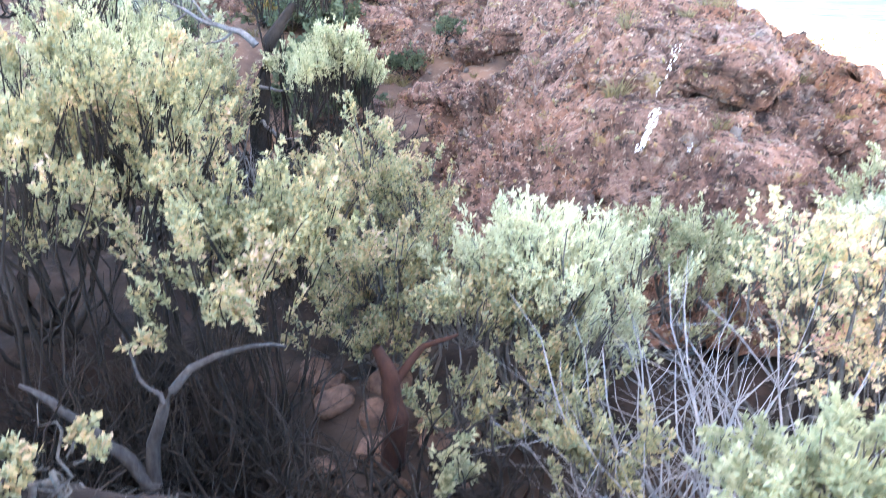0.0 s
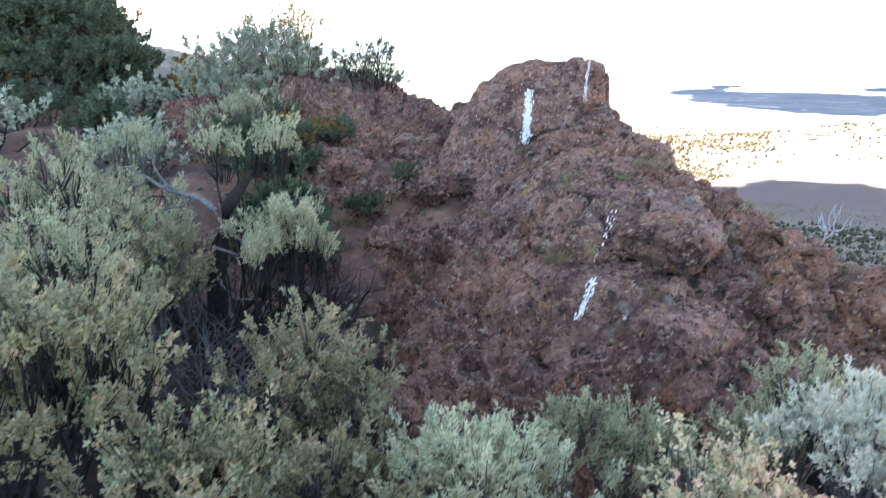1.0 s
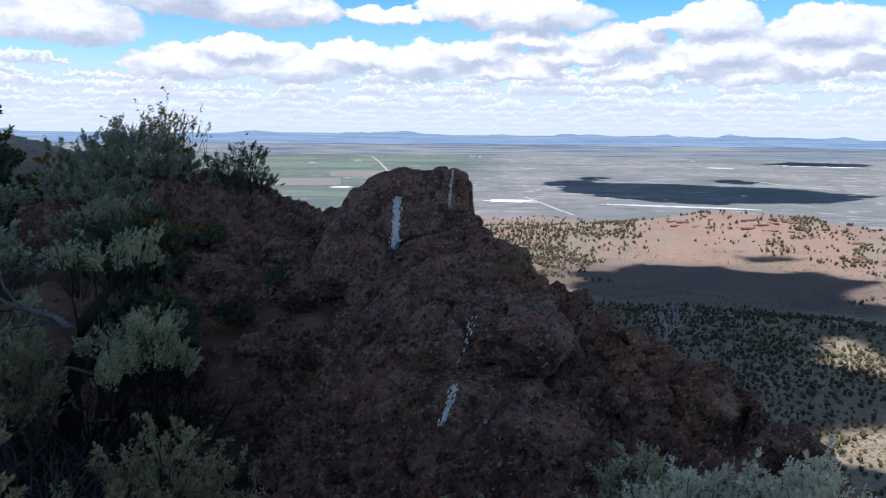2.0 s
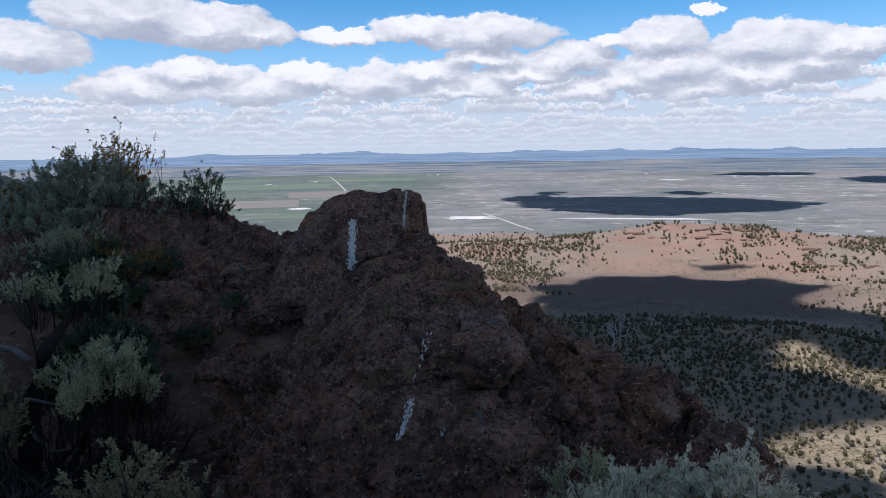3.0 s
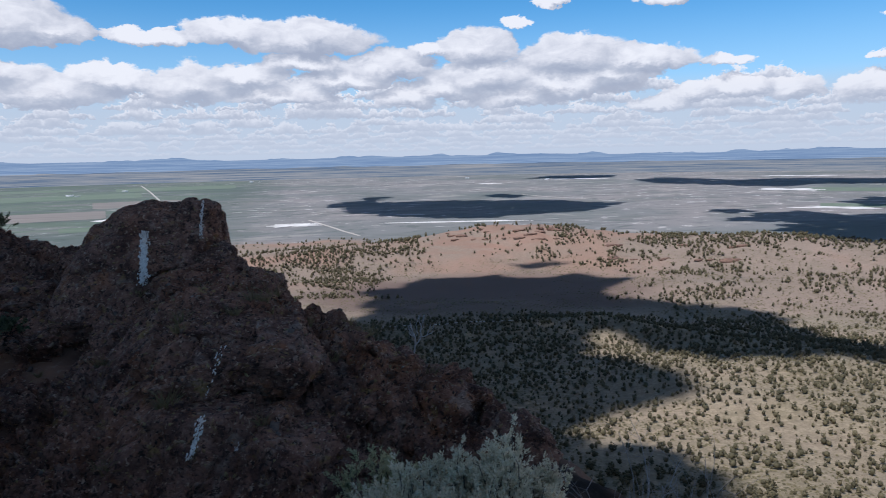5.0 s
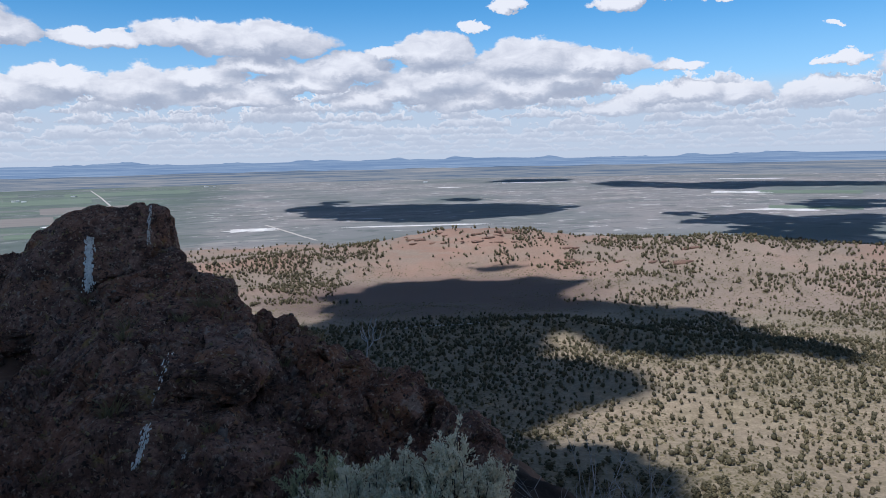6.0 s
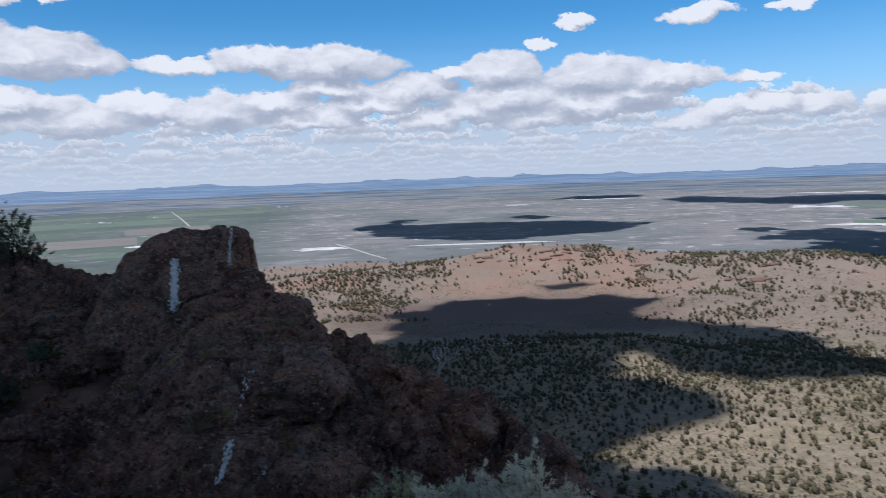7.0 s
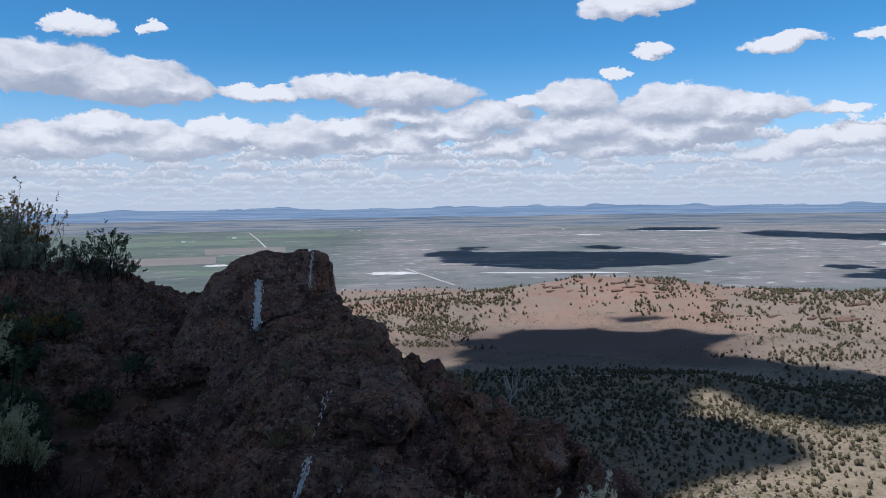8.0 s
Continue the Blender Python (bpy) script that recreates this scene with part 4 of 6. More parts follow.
def shrub(name, x, y, top, radius, leafmat, seed, twigs=420, per=26, leaf=0.024, width=0.008, twig=0.16, upright=1.2, label="", bark=None, spread=0.8, stems=14, sink=0.0, clumps=9, bare=0.0, category="shrub", flat=0.75, skirt=0.22, centres=None, base=None, plume=8):
    """A desert shrub: crooked stems from one foot, and leafy twigs in uneven clumps."""
    g = np.random.default_rng(seed)
    per, leaf, width = max(6, int(per * 0.6)), leaf * 1.12, width * 1.32
    z0 = float(land([x], [y])[0]) - 0.03 - sink if base is None else base
    h = top - z0
    thing = new(name)
    thing.location = (x, y, z0)
    own, centres = centres, []
    for i in range(clumps):
        a, lift = 2.4 * i + g.uniform(-0.5, 0.5), math.asin(g.uniform(0.12, 1.0))
        rr = g.uniform(0.55, 0.86)
        centres.append([radius * rr * math.cos(lift) * math.cos(a), radius * rr * math.cos(lift) * math.sin(a), h * (skirt + (0.88 - skirt) * rr * math.sin(lift) / 0.86)])
    centres = np.array(centres if own is None else own, float)
    clumps = len(centres)
    size = radius * g.uniform(0.26, 0.46, clumps)
    paths = []
    for i in range(stems):
        c = centres[i % clumps]
        tip = c + g.normal(0, 0.35, 3) * size[i % clumps]
        foot = np.array([g.normal(0, 0.05 + 0.05 * radius), g.normal(0, 0.05 + 0.05 * radius), 0.0])
        nn = 8
        f = np.linspace(0, 1, nn)[:, None]
        bow = np.array([tip[0] * 0.35, tip[1] * 0.35, -0.12 * h]) * np.sin(f * math.pi)
        way = foot + (tip - foot) * f + bow + np.cumsum(g.normal(0, 0.028, (nn, 3)), 0)
        rad = (0.019 * min(1.6, 0.5 + h) * (1 - 0.82 * f)) * g.uniform(0.5, 1.2)
        paths.append(np.concatenate([way, rad], 1))
    sprays = max(2 * clumps, twigs // plume)
    of = g.integers(0, clumps, sprays)
    off = g.normal(0, 1, (sprays, 3))
    off /= np.linalg.norm(off, axis=1, keepdims=True)
    off[:, 2] = np.abs(off[:, 2]) * 1.1 - 0.35
    root = centres[of] + off * (size[of] * g.uniform(0.25, 1.05, sprays))[:, None] * (1, 1, flat)
    head = off * 0.9 + (0, 0, upright) + g.normal(0, 0.28, (sprays, 3))
    head /= np.linalg.norm(head, axis=1, keepdims=True)
    reach = twig * 1.25 * g.uniform(0.35, 1.0, sprays) * np.where(g.random(sprays) < 0.12, 1.6, 1.0)
    spray = g.integers(0, sprays, twigs)
    which = of[spray]
    along = g.random(twigs) ** 0.85
    starts = root[spray] + g.normal(0, 0.010, (twigs, 3)) + head[spray] * (along * reach[spray])[:, None]
    ways = head[spray] * 1.1 + g.normal(0, 0.30, (twigs, 3))
    ways /= np.linalg.norm(ways, axis=1, keepdims=True)
    lengths = twig * (0.56 - 0.24 * along) * g.uniform(0.6, 1.4, twigs)
    for i in range(0, twigs, 4):
        c = centres[which[i]] * (1, 1, 0.75)
        a, b = c + (starts[i] - c) * 0.35, starts[i] + ways[i] * lengths[i]
        mid = starts[i] + g.normal(0, 0.012, 3)
        paths.append(np.array([[*a, 0.0045], [*((a + mid) / 2 + g.normal(0, 0.015, 3)), 0.0035], [*mid, 0.0026], [*b, 0.0012]]))
    bv, bf = tube_mesh(paths, 3)
    part("branchwork", mesh_of("branchwork", bv, bf, True), bark or BARK, thing)
    keep = g.random(twigs) >= bare
    if keep.any() and per:
        lv, lf = leaves_on(g, starts[keep], ways[keep], lengths[keep], per, leaf, width, spread)
        part("foliage", mesh_of("foliage", lv, lf), leafmat, thing)
    tagged(thing, label, category)
    return thing


def dead_shrub(x, y, top, radius, seed, label, count=60, wood=None, thick=0.009, name="dead_shrub", base=None):
    """A tangle of bare, bleached branches."""
    g = np.random.default_rng(seed)
    z0 = float(land([x], [y])[0]) - 0.02 if base is None else base
    thing = new(name)
    thing.location = (x, y, z0)
    h, paths = top - z0, []
    for i in range(count):
        a = g.uniform(0, 2 * math.pi)
        way = np.array([math.cos(a) * radius, math.sin(a) * radius, h * g.uniform(0.3, 1.1)])
        main = limb(g, g.normal(0, 0.35 * radius, 3) * (1, 1, 0), way, np.linalg.norm(way), thick * g.uniform(0.5, 1.3), 0.62)
        paths.append(main)
        for _ in range(4):
            k = g.integers(2, 6)
            d = main[k, :3] - main[k - 1, :3]
            paths.append(limb(g, main[k, :3], d / np.linalg.norm(d) + g.normal(0, 0.7, 3), np.linalg.norm(way) * g.uniform(0.2, 0.45), main[k, 3] * 0.6, 0.35, 0.0, 5))
    boughs = count
    for b in range(boughs):
        own = [q for i in range(b, count, boughs) for q in paths[5 * i : 5 * i + 5]]
        v, f = tube_mesh(own, 3)
        part("bough", mesh_of("bough", v, f, True), wood or DEADWOOD, thing)
    return tagged(thing, label, "dead shrub")


def bare_wood(name, paths, wood, label):
    """Bare crooked wood along given lines: x, y, z and radius."""
    thing = new(name)
    thing.location = paths[0][0][:3]
    lines = []
    for path in paths:
        p = np.array(path)
        t = np.linspace(0, 1, len(p))
        tt = np.linspace(0, 1, 16)
        q = np.stack([np.interp(tt, t, c) for c in p.T], -1)
        q[1:, :3] += 0.028 * np.stack([nvalue(q[1:, :3] * 8 + k * 31, k) for k in range(3)], -1)
        q[:, :3] -= np.array(paths[0][0][:3])
        lines.append(q)
    for i, line in enumerate(lines):
        v, f = tube_mesh([line], 7)
        part("limb" if i else "trunk", mesh_of("limb", v, f, True), wood, thing)
    return tagged(thing, label, "dead wood")


WORN = bark_material("worn_grey_wood", (0.03, 0.027, 0.026), (0.21, 0.20, 0.195))
SAGE_LABEL = "silvery grey-green sagebrush on the ridge"
OLIVE_LABEL = "yellow-green leafy shrub with grey crooked stems"
SPIKE = dict(leaf=0.026, width=0.008, twig=0.19, upright=2.0, spread=0.5)
ROUND = dict(leaf=0.024, width=0.0105, twig=0.19, upright=1.2, spread=0.8)
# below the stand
# stems of the first two near black: shade under the crowns put in their colour
shrub("olive_shrub", -2.98, 2.80, 0.62, 0.70, OLIVE, 101, 1500, 32, label=OLIVE_LABEL, clumps=30, skirt=0.42, bark=DARKSHADEBARK, **ROUND)
shrub("olive_shrub", -2.05, 2.6, 0.05, 0.46, OLIVE, 141, 840, 30, label=OLIVE_LABEL, clumps=15, skirt=0.62, bark=DARKSHADEBARK, **ROUND)
shrub("olive_shrub", -2.30, 4.35, -0.16, 0.58, OLIVE, 102, 1350, 30, label="yellow-green leafy shrub growing below the outcrop", clumps=24, skirt=0.2, **ROUND)
shrub("olive_shrub", -1.88, 3.55, -0.50, 0.48, OLIVE, 148, 930, 30, label="low yellow-green shrub filling the hollow", clumps=18, skirt=0.2, **ROUND)
shrub("olive_shrub", -1.15, 3.1, -0.50, 0.42, OLIVE, 142, 630, 28, label="low yellow-green shrub among the sagebrush", clumps=13, **ROUND)
shrub("sagebrush", -1.02, 3.52, -0.20, 0.58, PALE, 103, 1800, 28, label="pale green sagebrush with upright leafy spikes", clumps=26, skirt=0.15, **SPIKE)
shrub("sagebrush", -0.35, 4.3, -0.58, 0.50, SAGE, 143, 840, 26, label=SAGE_LABEL, clumps=14, **SPIKE)
shrub("golden_shrub", 0.20, 3.3, 0.06, 0.40, GOLD, 104, 800, 20, 0.020, 0.014, 0.15, 0.7, "golden shrub with pink and red autumn leaves", spread=1.1, clumps=22, plume=2)
shrub("sagebrush", 0.66, 4.35, -0.20, 0.50, SAGE, 105, 1100, 28, label=SAGE_LABEL, clumps=20, **SPIKE)
shrub("sagebrush", 1.27, 3.72, 0.09, 0.43, WOOLLY, 106, 1954, 32, label="silvery sagebrush with upright woolly spikes at the drop", clumps=26, skirt=0.6, leaf=0.022, width=0.0075, twig=0.15, upright=2.2, spread=0.5, plume=5)
shrub("sagebrush", 0.86, 3.85, -0.06, 0.46, WOOLLY, 107, 1954, 32, label="low silvery sagebrush at the edge of the drop", clumps=26, skirt=0.6, leaf=0.022, width=0.0075, twig=0.15, upright=2.2, spread=0.5, plume=5)
dead_shrub(-0.22, 2.5, -0.36, 0.55, 108, "tangle of bare grey twigs between the sagebrush", 150, thick=0.008)
shrub("sagebrush", -0.06, 1.82, -0.12, 0.36, SAGE, 109, 930, 26, 0.024, 0.010, 0.12, 1.0, "pale woolly sagebrush beside dead twigs", clumps=15)
dead_shrub(2.75, 4.6, -0.30, 0.42, 110, "bare grey shrub on the drop below the rock", 44, base=-1.4)
# the hollow to the left
tall = shrub("sagebrush", -3.85, 6.0, 0.80, 0.80, SAGE, 111, 1050, 28, label="tall sagebrush with a black crooked trunk", bark=DARKSHADEBARK, centres=((0.55, 0.0, 0.75), (0.62, 0.1, 1.0), (0.38, -0.15, 0.9), (0.15, 0.2, 1.60), (-0.12, 0.15, 1.55), (0.42, 0.2, 1.62), (-0.50, -0.3, 0.75), (-0.35, -0.4, 0.9), (-0.7, -0.2, 0.85)), **SPIKE)
v, f = tube_mesh([np.array([(-0.16, -0.1, -0.1, 0.10), (-0.14, -0.1, 0.4, 0.085), (-0.06, -0.1, 0.8, 0.08), (0.02, -0.05, 1.15, 0.065), (0.2, 0.1, 1.45, 0.03)])], 8)
part("trunk", mesh_of("trunk", v, f, True), DARKSHADEBARK, tall, "near-black crooked trunk")
bare_wood("dead_limb", [[(-3.90, 5.85, 0.02, 0.034), (-4.08, 5.85, 0.15, 0.027), (-4.30, 5.83, 0.19, 0.020), (-4.52, 5.82, 0.30, 0.014), (-4.72, 5.8, 0.38, 0.006)],
                        [(-4.28, 5.83, 0.19, 0.014), (-4.42, 5.8, 0.36, 0.009), (-4.46, 5.8, 0.52, 0.004)],
                        [(-4.10, 5.85, 0.16, 0.013), (-4.22, 5.8, 0.04, 0.010), (-4.45, 5.75, -0.02, 0.005)],
                        [(-4.50, 5.82, 0.29, 0.010), (-4.66, 5.8, 0.22, 0.007), (-4.8, 5.8, 0.25, 0.004)],
                        [(-3.92, 5.85, -0.30, 0.018), (-3.70, 5.75, -0.34, 0.012), (-3.5, 5.7, -0.28, 0.006)],
                        [(-3.95, 5.85, -0.62, 0.018), (-3.68, 5.7, -0.72, 0.012), (-3.42, 5.7, -0.70, 0.006)]], WORN, "bleached forked limb reaching from a dark trunk")
shrub("sagebrush", -4.95, 5.2, 0.75, 0.70, SAGE, 112, 1350, 28, label=SAGE_LABEL, clumps=18, bark=DARKSHADEBARK, **SPIKE)
shrub("sagebrush", -3.90, 4.1, 0.36, 0.60, SAGE, 113, 1350, 28, label=SAGE_LABEL, clumps=18, bark=DARKSHADEBARK, **SPIKE)
shrub("sagebrush", -3.6, 3.0, 0.55, 0.60, SAGE, 144, 1050, 28, label=SAGE_LABEL, clumps=15, bark=DARKSHADEBARK, **SPIKE)
shrub("sagebrush", -5.3, 6.3, 0.75, 0.75, SAGE, 145, 900, 28, label=SAGE_LABEL, clumps=14, **SPIKE)
shrub("sagebrush", -3.02, 5.35, 0.26, 0.42, SAGE, 146, 930, 26, label="sagebrush with a dense crown on bare dark stems", clumps=14, skirt=0.58, bark=DARKSHADEBARK, **SPIKE)
shrub("olive_shrub", -4.05, 5.3, 0.02, 0.42, OLIVE, 149, 760, 28, label="yellow-green shrub beside the black tree", clumps=14, skirt=0.3, **ROUND)
# dead stems; the dark ones carry the hollow's shade in their colour
for i, (dx, dy, dt, dr, wood) in enumerate(((-3.75, 5.75, -0.30, 0.45, DARKSHADEBARK), (-3.35, 5.95, -0.35, 0.42, DARKSHADEBARK), (-3.0, 6.3, -0.50, 0.38, DARKSHADEBARK), (-3.45, 6.5, -0.40, 0.40, DARKSHADEBARK), (-4.5, 5.9, -0.15, 0.45, DARKSHADEBARK), (-3.3, 4.75, -0.58, 0.36, WORN), (-3.15, 4.4, -0.70, 0.34, WORN), (-3.55, 5.2, -0.62, 0.34, WORN))):
    dead_shrub(dx, dy, dt, dr, 840 + i, "tangle of dead stems coloured dark for hollow shade" if wood is DARKSHADEBARK else "weathered grey tangle of dead branches in the hollow", 30, wood, 0.010)
# bushes on the crest of the slope
BUSH = dict(leaf=0.045, width=0.017, upright=1.2)
shrub("crest_bush", -6.85, 12.3, 1.62, 1.50, SHRUBGREEN, 121, 3400, 34, twig=0.32, label="dense rounded grey-green bush on the crest", clumps=56, stems=60, skirt=0.1, **BUSH)
shrub("open_bush", -6.6, 12.7, 1.98, 1.0, RUST, 126, 260, 20, 0.040, 0.018, 0.42, 2.6, "thin upright twigs with sparse rusty leaves above a bush", clumps=18, stems=30, bark=DARKSHADEBARK, spread=0.9, plume=2, skirt=0.55)
shrub("crest_bush", -4.92, 12.5, 1.56, 0.58, DARKGREEN, 122, 560, 15, 0.034, 0.016, 0.22, 1.0, "dark open-branched bush at the end of the crest", clumps=22, stems=44, bark=DARKSHADEBARK, spread=1.0, plume=3)
shrub("rust_bush", -7.75, 15.8, 2.05, 0.8, RUST, 123, 520, 22, 0.045, 0.024, 0.22, 1.0, "rust-orange autumn bush behind a green one", clumps=16, bark=DARKSHADEBARK, spread=1.0)
shrub("rust_bush", -9.9, 14.6, 1.2, 0.6, RUST, 124, 620, 22, 0.045, 0.024, 0.22, 1.0, "rust-orange autumn bush on the crest", clumps=16, bark=DARKSHADEBARK, spread=1.0)
shrub("sagebrush", -6.1, 10.2, 0.60, 0.75, SAGE, 125, 700, 28, label="grey sagebrush with bare lower branches", clumps=14, **SPIKE)
# the knoll beyond, under dark brush
BRUSH = (
    (-12.6, 12.9, 1.35, 0.9, RUST, "yellow and rust brush on the dark knoll"), (-11.2, 13.2, 1.15, 0.7, RUST, "yellow and rust brush on the dark knoll"),
    (-14.2, 14.0, 2.1, 1.1, DARKGREEN, "dark green brush on the dark knoll"), (-12.6, 14.8, 2.3, 0.8, DARKGREEN, "dark green brush on the dark knoll"),
    (-13.4, 12.0, 1.1, 0.9, DARKGREEN, "dark green brush on the dark knoll"), (-10.3, 12.6, 0.75, 0.7, DARKGREEN, "dark green brush in the hollow"),
    (-11.0, 10.9, 0.7, 0.9, DARKGREEN, "dark green brush in the hollow"), (-9.0, 11.6, 0.6, 0.8, SHRUBGREEN, "grey-green brush in the hollow"),
    (-7.9, 9.4, 0.45, 0.7, DARKGREEN, "dark green brush in the hollow"), (-9.4, 8.6, 0.75, 0.9, SHRUBGREEN, "grey-green brush in the hollow"), (-6.6, 8.3, 0.3, 0.55, SHRUBGREEN, "grey-green brush in the hollow"),
    (-4.9, 8.9, 0.02, 0.55, DARKGREEN, "dark green brush in the hollow"), (-4.3, 8.0, -0.30, 0.45, DARKGREEN, "dark green brush in the hollow"), (-5.5, 9.5, 0.1, 0.6, DARKGREEN, "dark green brush in the hollow"), (-3.9, 7.2, -0.45, 0.45, DARKGREEN, "dark green brush in the hollow"))
for i, (bx, by, bt, br, mat, bl) in enumerate(BRUSH):
    shrub("brush", bx, by, bt, br, mat, 160 + i, 420, 18, 0.066, 0.034, 0.26, 0.9, bl, clumps=20, plume=4, bark=DARKSHADEBARK, spread=1.0)
g = np.random.default_rng(19)
bpy.context.view_layer.update()
knoll = bpy.context.evaluated_depsgraph_get()
for i in range(22):
    bx, by = g.uniform(-5.6, -3.0), g.uniform(6.6, 10.4)
    hit, at, *_ = scene.ray_cast(knoll, Vector((bx, by, 3.0)), Vector((0, 0, -1)))
    tint = (DARKGREEN, RUST, DARKGREEN)[i % 3]
    shrub("low_brush", bx, by, at.z + g.uniform(0.12, 0.26), g.uniform(0.16, 0.30), tint, 820 + i, 150, 22, 0.026, 0.012, 0.10, 1.0, "low rust-tinged brush among the rubble" if tint is RUST else "low dark brush among the rubble", clumps=8, stems=8, bark=DARKSHADEBARK, spread=1.0, base=at.z - 0.04, plume=4)
g = np.random.default_rng(15)
bpy.context.view_layer.update()
knoll = bpy.context.evaluated_depsgraph_get()
for i in range(52):
    bx, by = (g.uniform(-15.5, -10.9), g.uniform(12.6, 15.8)) if i < 36 else (g.uniform(-12.8, -10.6), g.uniform(12.3, 14.9))
    hit, at, *_ = scene.ray_cast(knoll, Vector((bx, by, 8.0)), Vector((0, 0, -1)))
    bz = at.z - 0.08 if hit else 0.5
    mat = RUST if i in (3, 12, 21) else DARKGREEN
    shrub("brush", bx, by, bz + g.uniform(0.4, 0.7), g.uniform(0.6, 0.9), mat, 700 + i, 260, 15, 0.080, 0.040, 0.24, 0.9, "rust-tinged brush on the dark knoll" if mat is RUST else "dark green brush on the dark knoll", clumps=14, bark=DARKSHADEBARK, spread=1.0, base=bz, plume=4)


bare_wood("dead_tree", [[(-2.17, 2.0, -1.55, 0.030), (-2.16, 2.0, -1.05, 0.0259), (-2.12, 2.02, -0.78, 0.0245), (-2.05, 2.03, -0.62, 0.0187), (-1.98, 2.12, -0.52, 0.0144), (-1.86, 2.25, -0.47, 0.0094), (-1.74, 2.3, -0.50, 0.0043)],
                         [(-2.14, 2.0, -0.98, 0.0288), (-2.26, 1.95, -0.80, 0.0216), (-2.38, 1.92, -0.60, 0.0144), (-2.5, 1.9, -0.55, 0.0072)],
                         [(-2.16, 2.0, -0.98, 0.0144), (-2.0, 1.9, -0.96, 0.0101), (-1.88, 1.85, -0.93, 0.0043)],
                         [(-2.04, 2.0, -0.60, 0.0086), (-2.12, 2.0, -0.50, 0.0065), (-2.2, 2.05, -0.40, 0.0036)]], bark_material("weathered_bark", (0.012, 0.010, 0.009), (0.095, 0.088, 0.083)), "pale dead trunk curving over the dark hollow")
bare_wood("dead_tree", [[(-1.42, 2.45, -1.08, 0.05), (-1.40, 2.47, -0.86, 0.046), (-1.43, 2.5, -0.70, 0.036), (-1.50, 2.52, -0.58, 0.02)],
                         [(-1.42, 2.5, -0.72, 0.02), (-1.34, 2.6, -0.62, 0.014), (-1.24, 2.7, -0.60, 0.007)]], bark_material("red_bark", (0.012, 0.005, 0.004), (0.055, 0.021, 0.013)), "reddish-barked dead trunk under the shrubs")
for i, (bx, by, br) in enumerate(((-1.62, 2.72, 0.08), (-1.95, 3.0, 0.10), (-1.75, 3.25, 0.11), (-2.2, 3.3, 0.10), (-1.45, 3.0, 0.08), (-1.25, 2.72, 0.07), (-1.85, 2.72, 0.06), (-1.4, 2.5, 0.05), (-1.72, 2.95, 0.07), (-1.55, 2.55, 0.06), (-2.05, 3.2, 0.07), (-1.3, 3.05, 0.06))):
    q = np.sign(ICO5_V) * np.abs(ICO5_V) ** 0.6 * (br, br * 0.85, br * 0.62)
    q = q @ np.array(pose(0, 0, 0, 12, -8, 37 * i).to_3x3()).T
    q = q + ICO5_V * relief(q + 3.7 * i, 90 + i, 0.3, 0.6)[:, None]
    stone = part("boulder", mesh_of("boulder", q, ICO5_F, True), RUSTROCK)
    stone.location = (bx, by, float(land([bx], [by])[0]) + 0.22 * br)
    tagged(stone, "rusty brown stone half buried under the shrubs", "stone", group="rusty stones")
# near-black tangles added to deepen the hollow: its shade is their colour
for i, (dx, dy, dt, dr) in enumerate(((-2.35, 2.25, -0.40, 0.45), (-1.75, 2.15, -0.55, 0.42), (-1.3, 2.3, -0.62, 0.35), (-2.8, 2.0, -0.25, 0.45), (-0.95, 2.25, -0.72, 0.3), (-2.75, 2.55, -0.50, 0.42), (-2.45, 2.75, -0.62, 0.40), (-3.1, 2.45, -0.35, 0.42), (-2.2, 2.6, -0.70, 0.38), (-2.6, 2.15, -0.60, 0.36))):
    dead_shrub(dx, dy, dt, dr, 190 + i, "tangle of dead stems coloured dark for hollow shade", 36, DARKSHADEBARK, 0.011)
bare_wood("fallen_branch", [[(-1.25, 2.0, -0.92, 0.022), (-1.0, 2.02, -0.90, 0.018), (-0.7, 2.1, -0.86, 0.010)], [(-1.1, 2.0, -0.91, 0.012), (-0.95, 1.9, -0.86, 0.006)]], DEADWOOD, "fallen bleached branch on the soil")
shrub("sagebrush", -1.98, 1.42, -0.36, 0.13, OLIVE, 181, 60, 26, 0.020, 0.013, 0.06, 0.7, "small leafy sprig at the edge of the hollow", clumps=4, stems=5, skirt=0.5)
shrub("sagebrush", -1.22, 2.35, -0.72, 0.14, SAGE, 182, 70, 24, 0.022, 0.010, 0.09, 1.2, "small green sprig sprouting in the hollow", clumps=4, stems=5)
shrub("sagebrush", -0.62, 2.35, -0.70, 0.24, OLIVE, 183, 160, 26, label="low yellow-green sprigs among dead twigs", clumps=7, stems=9, **ROUND)
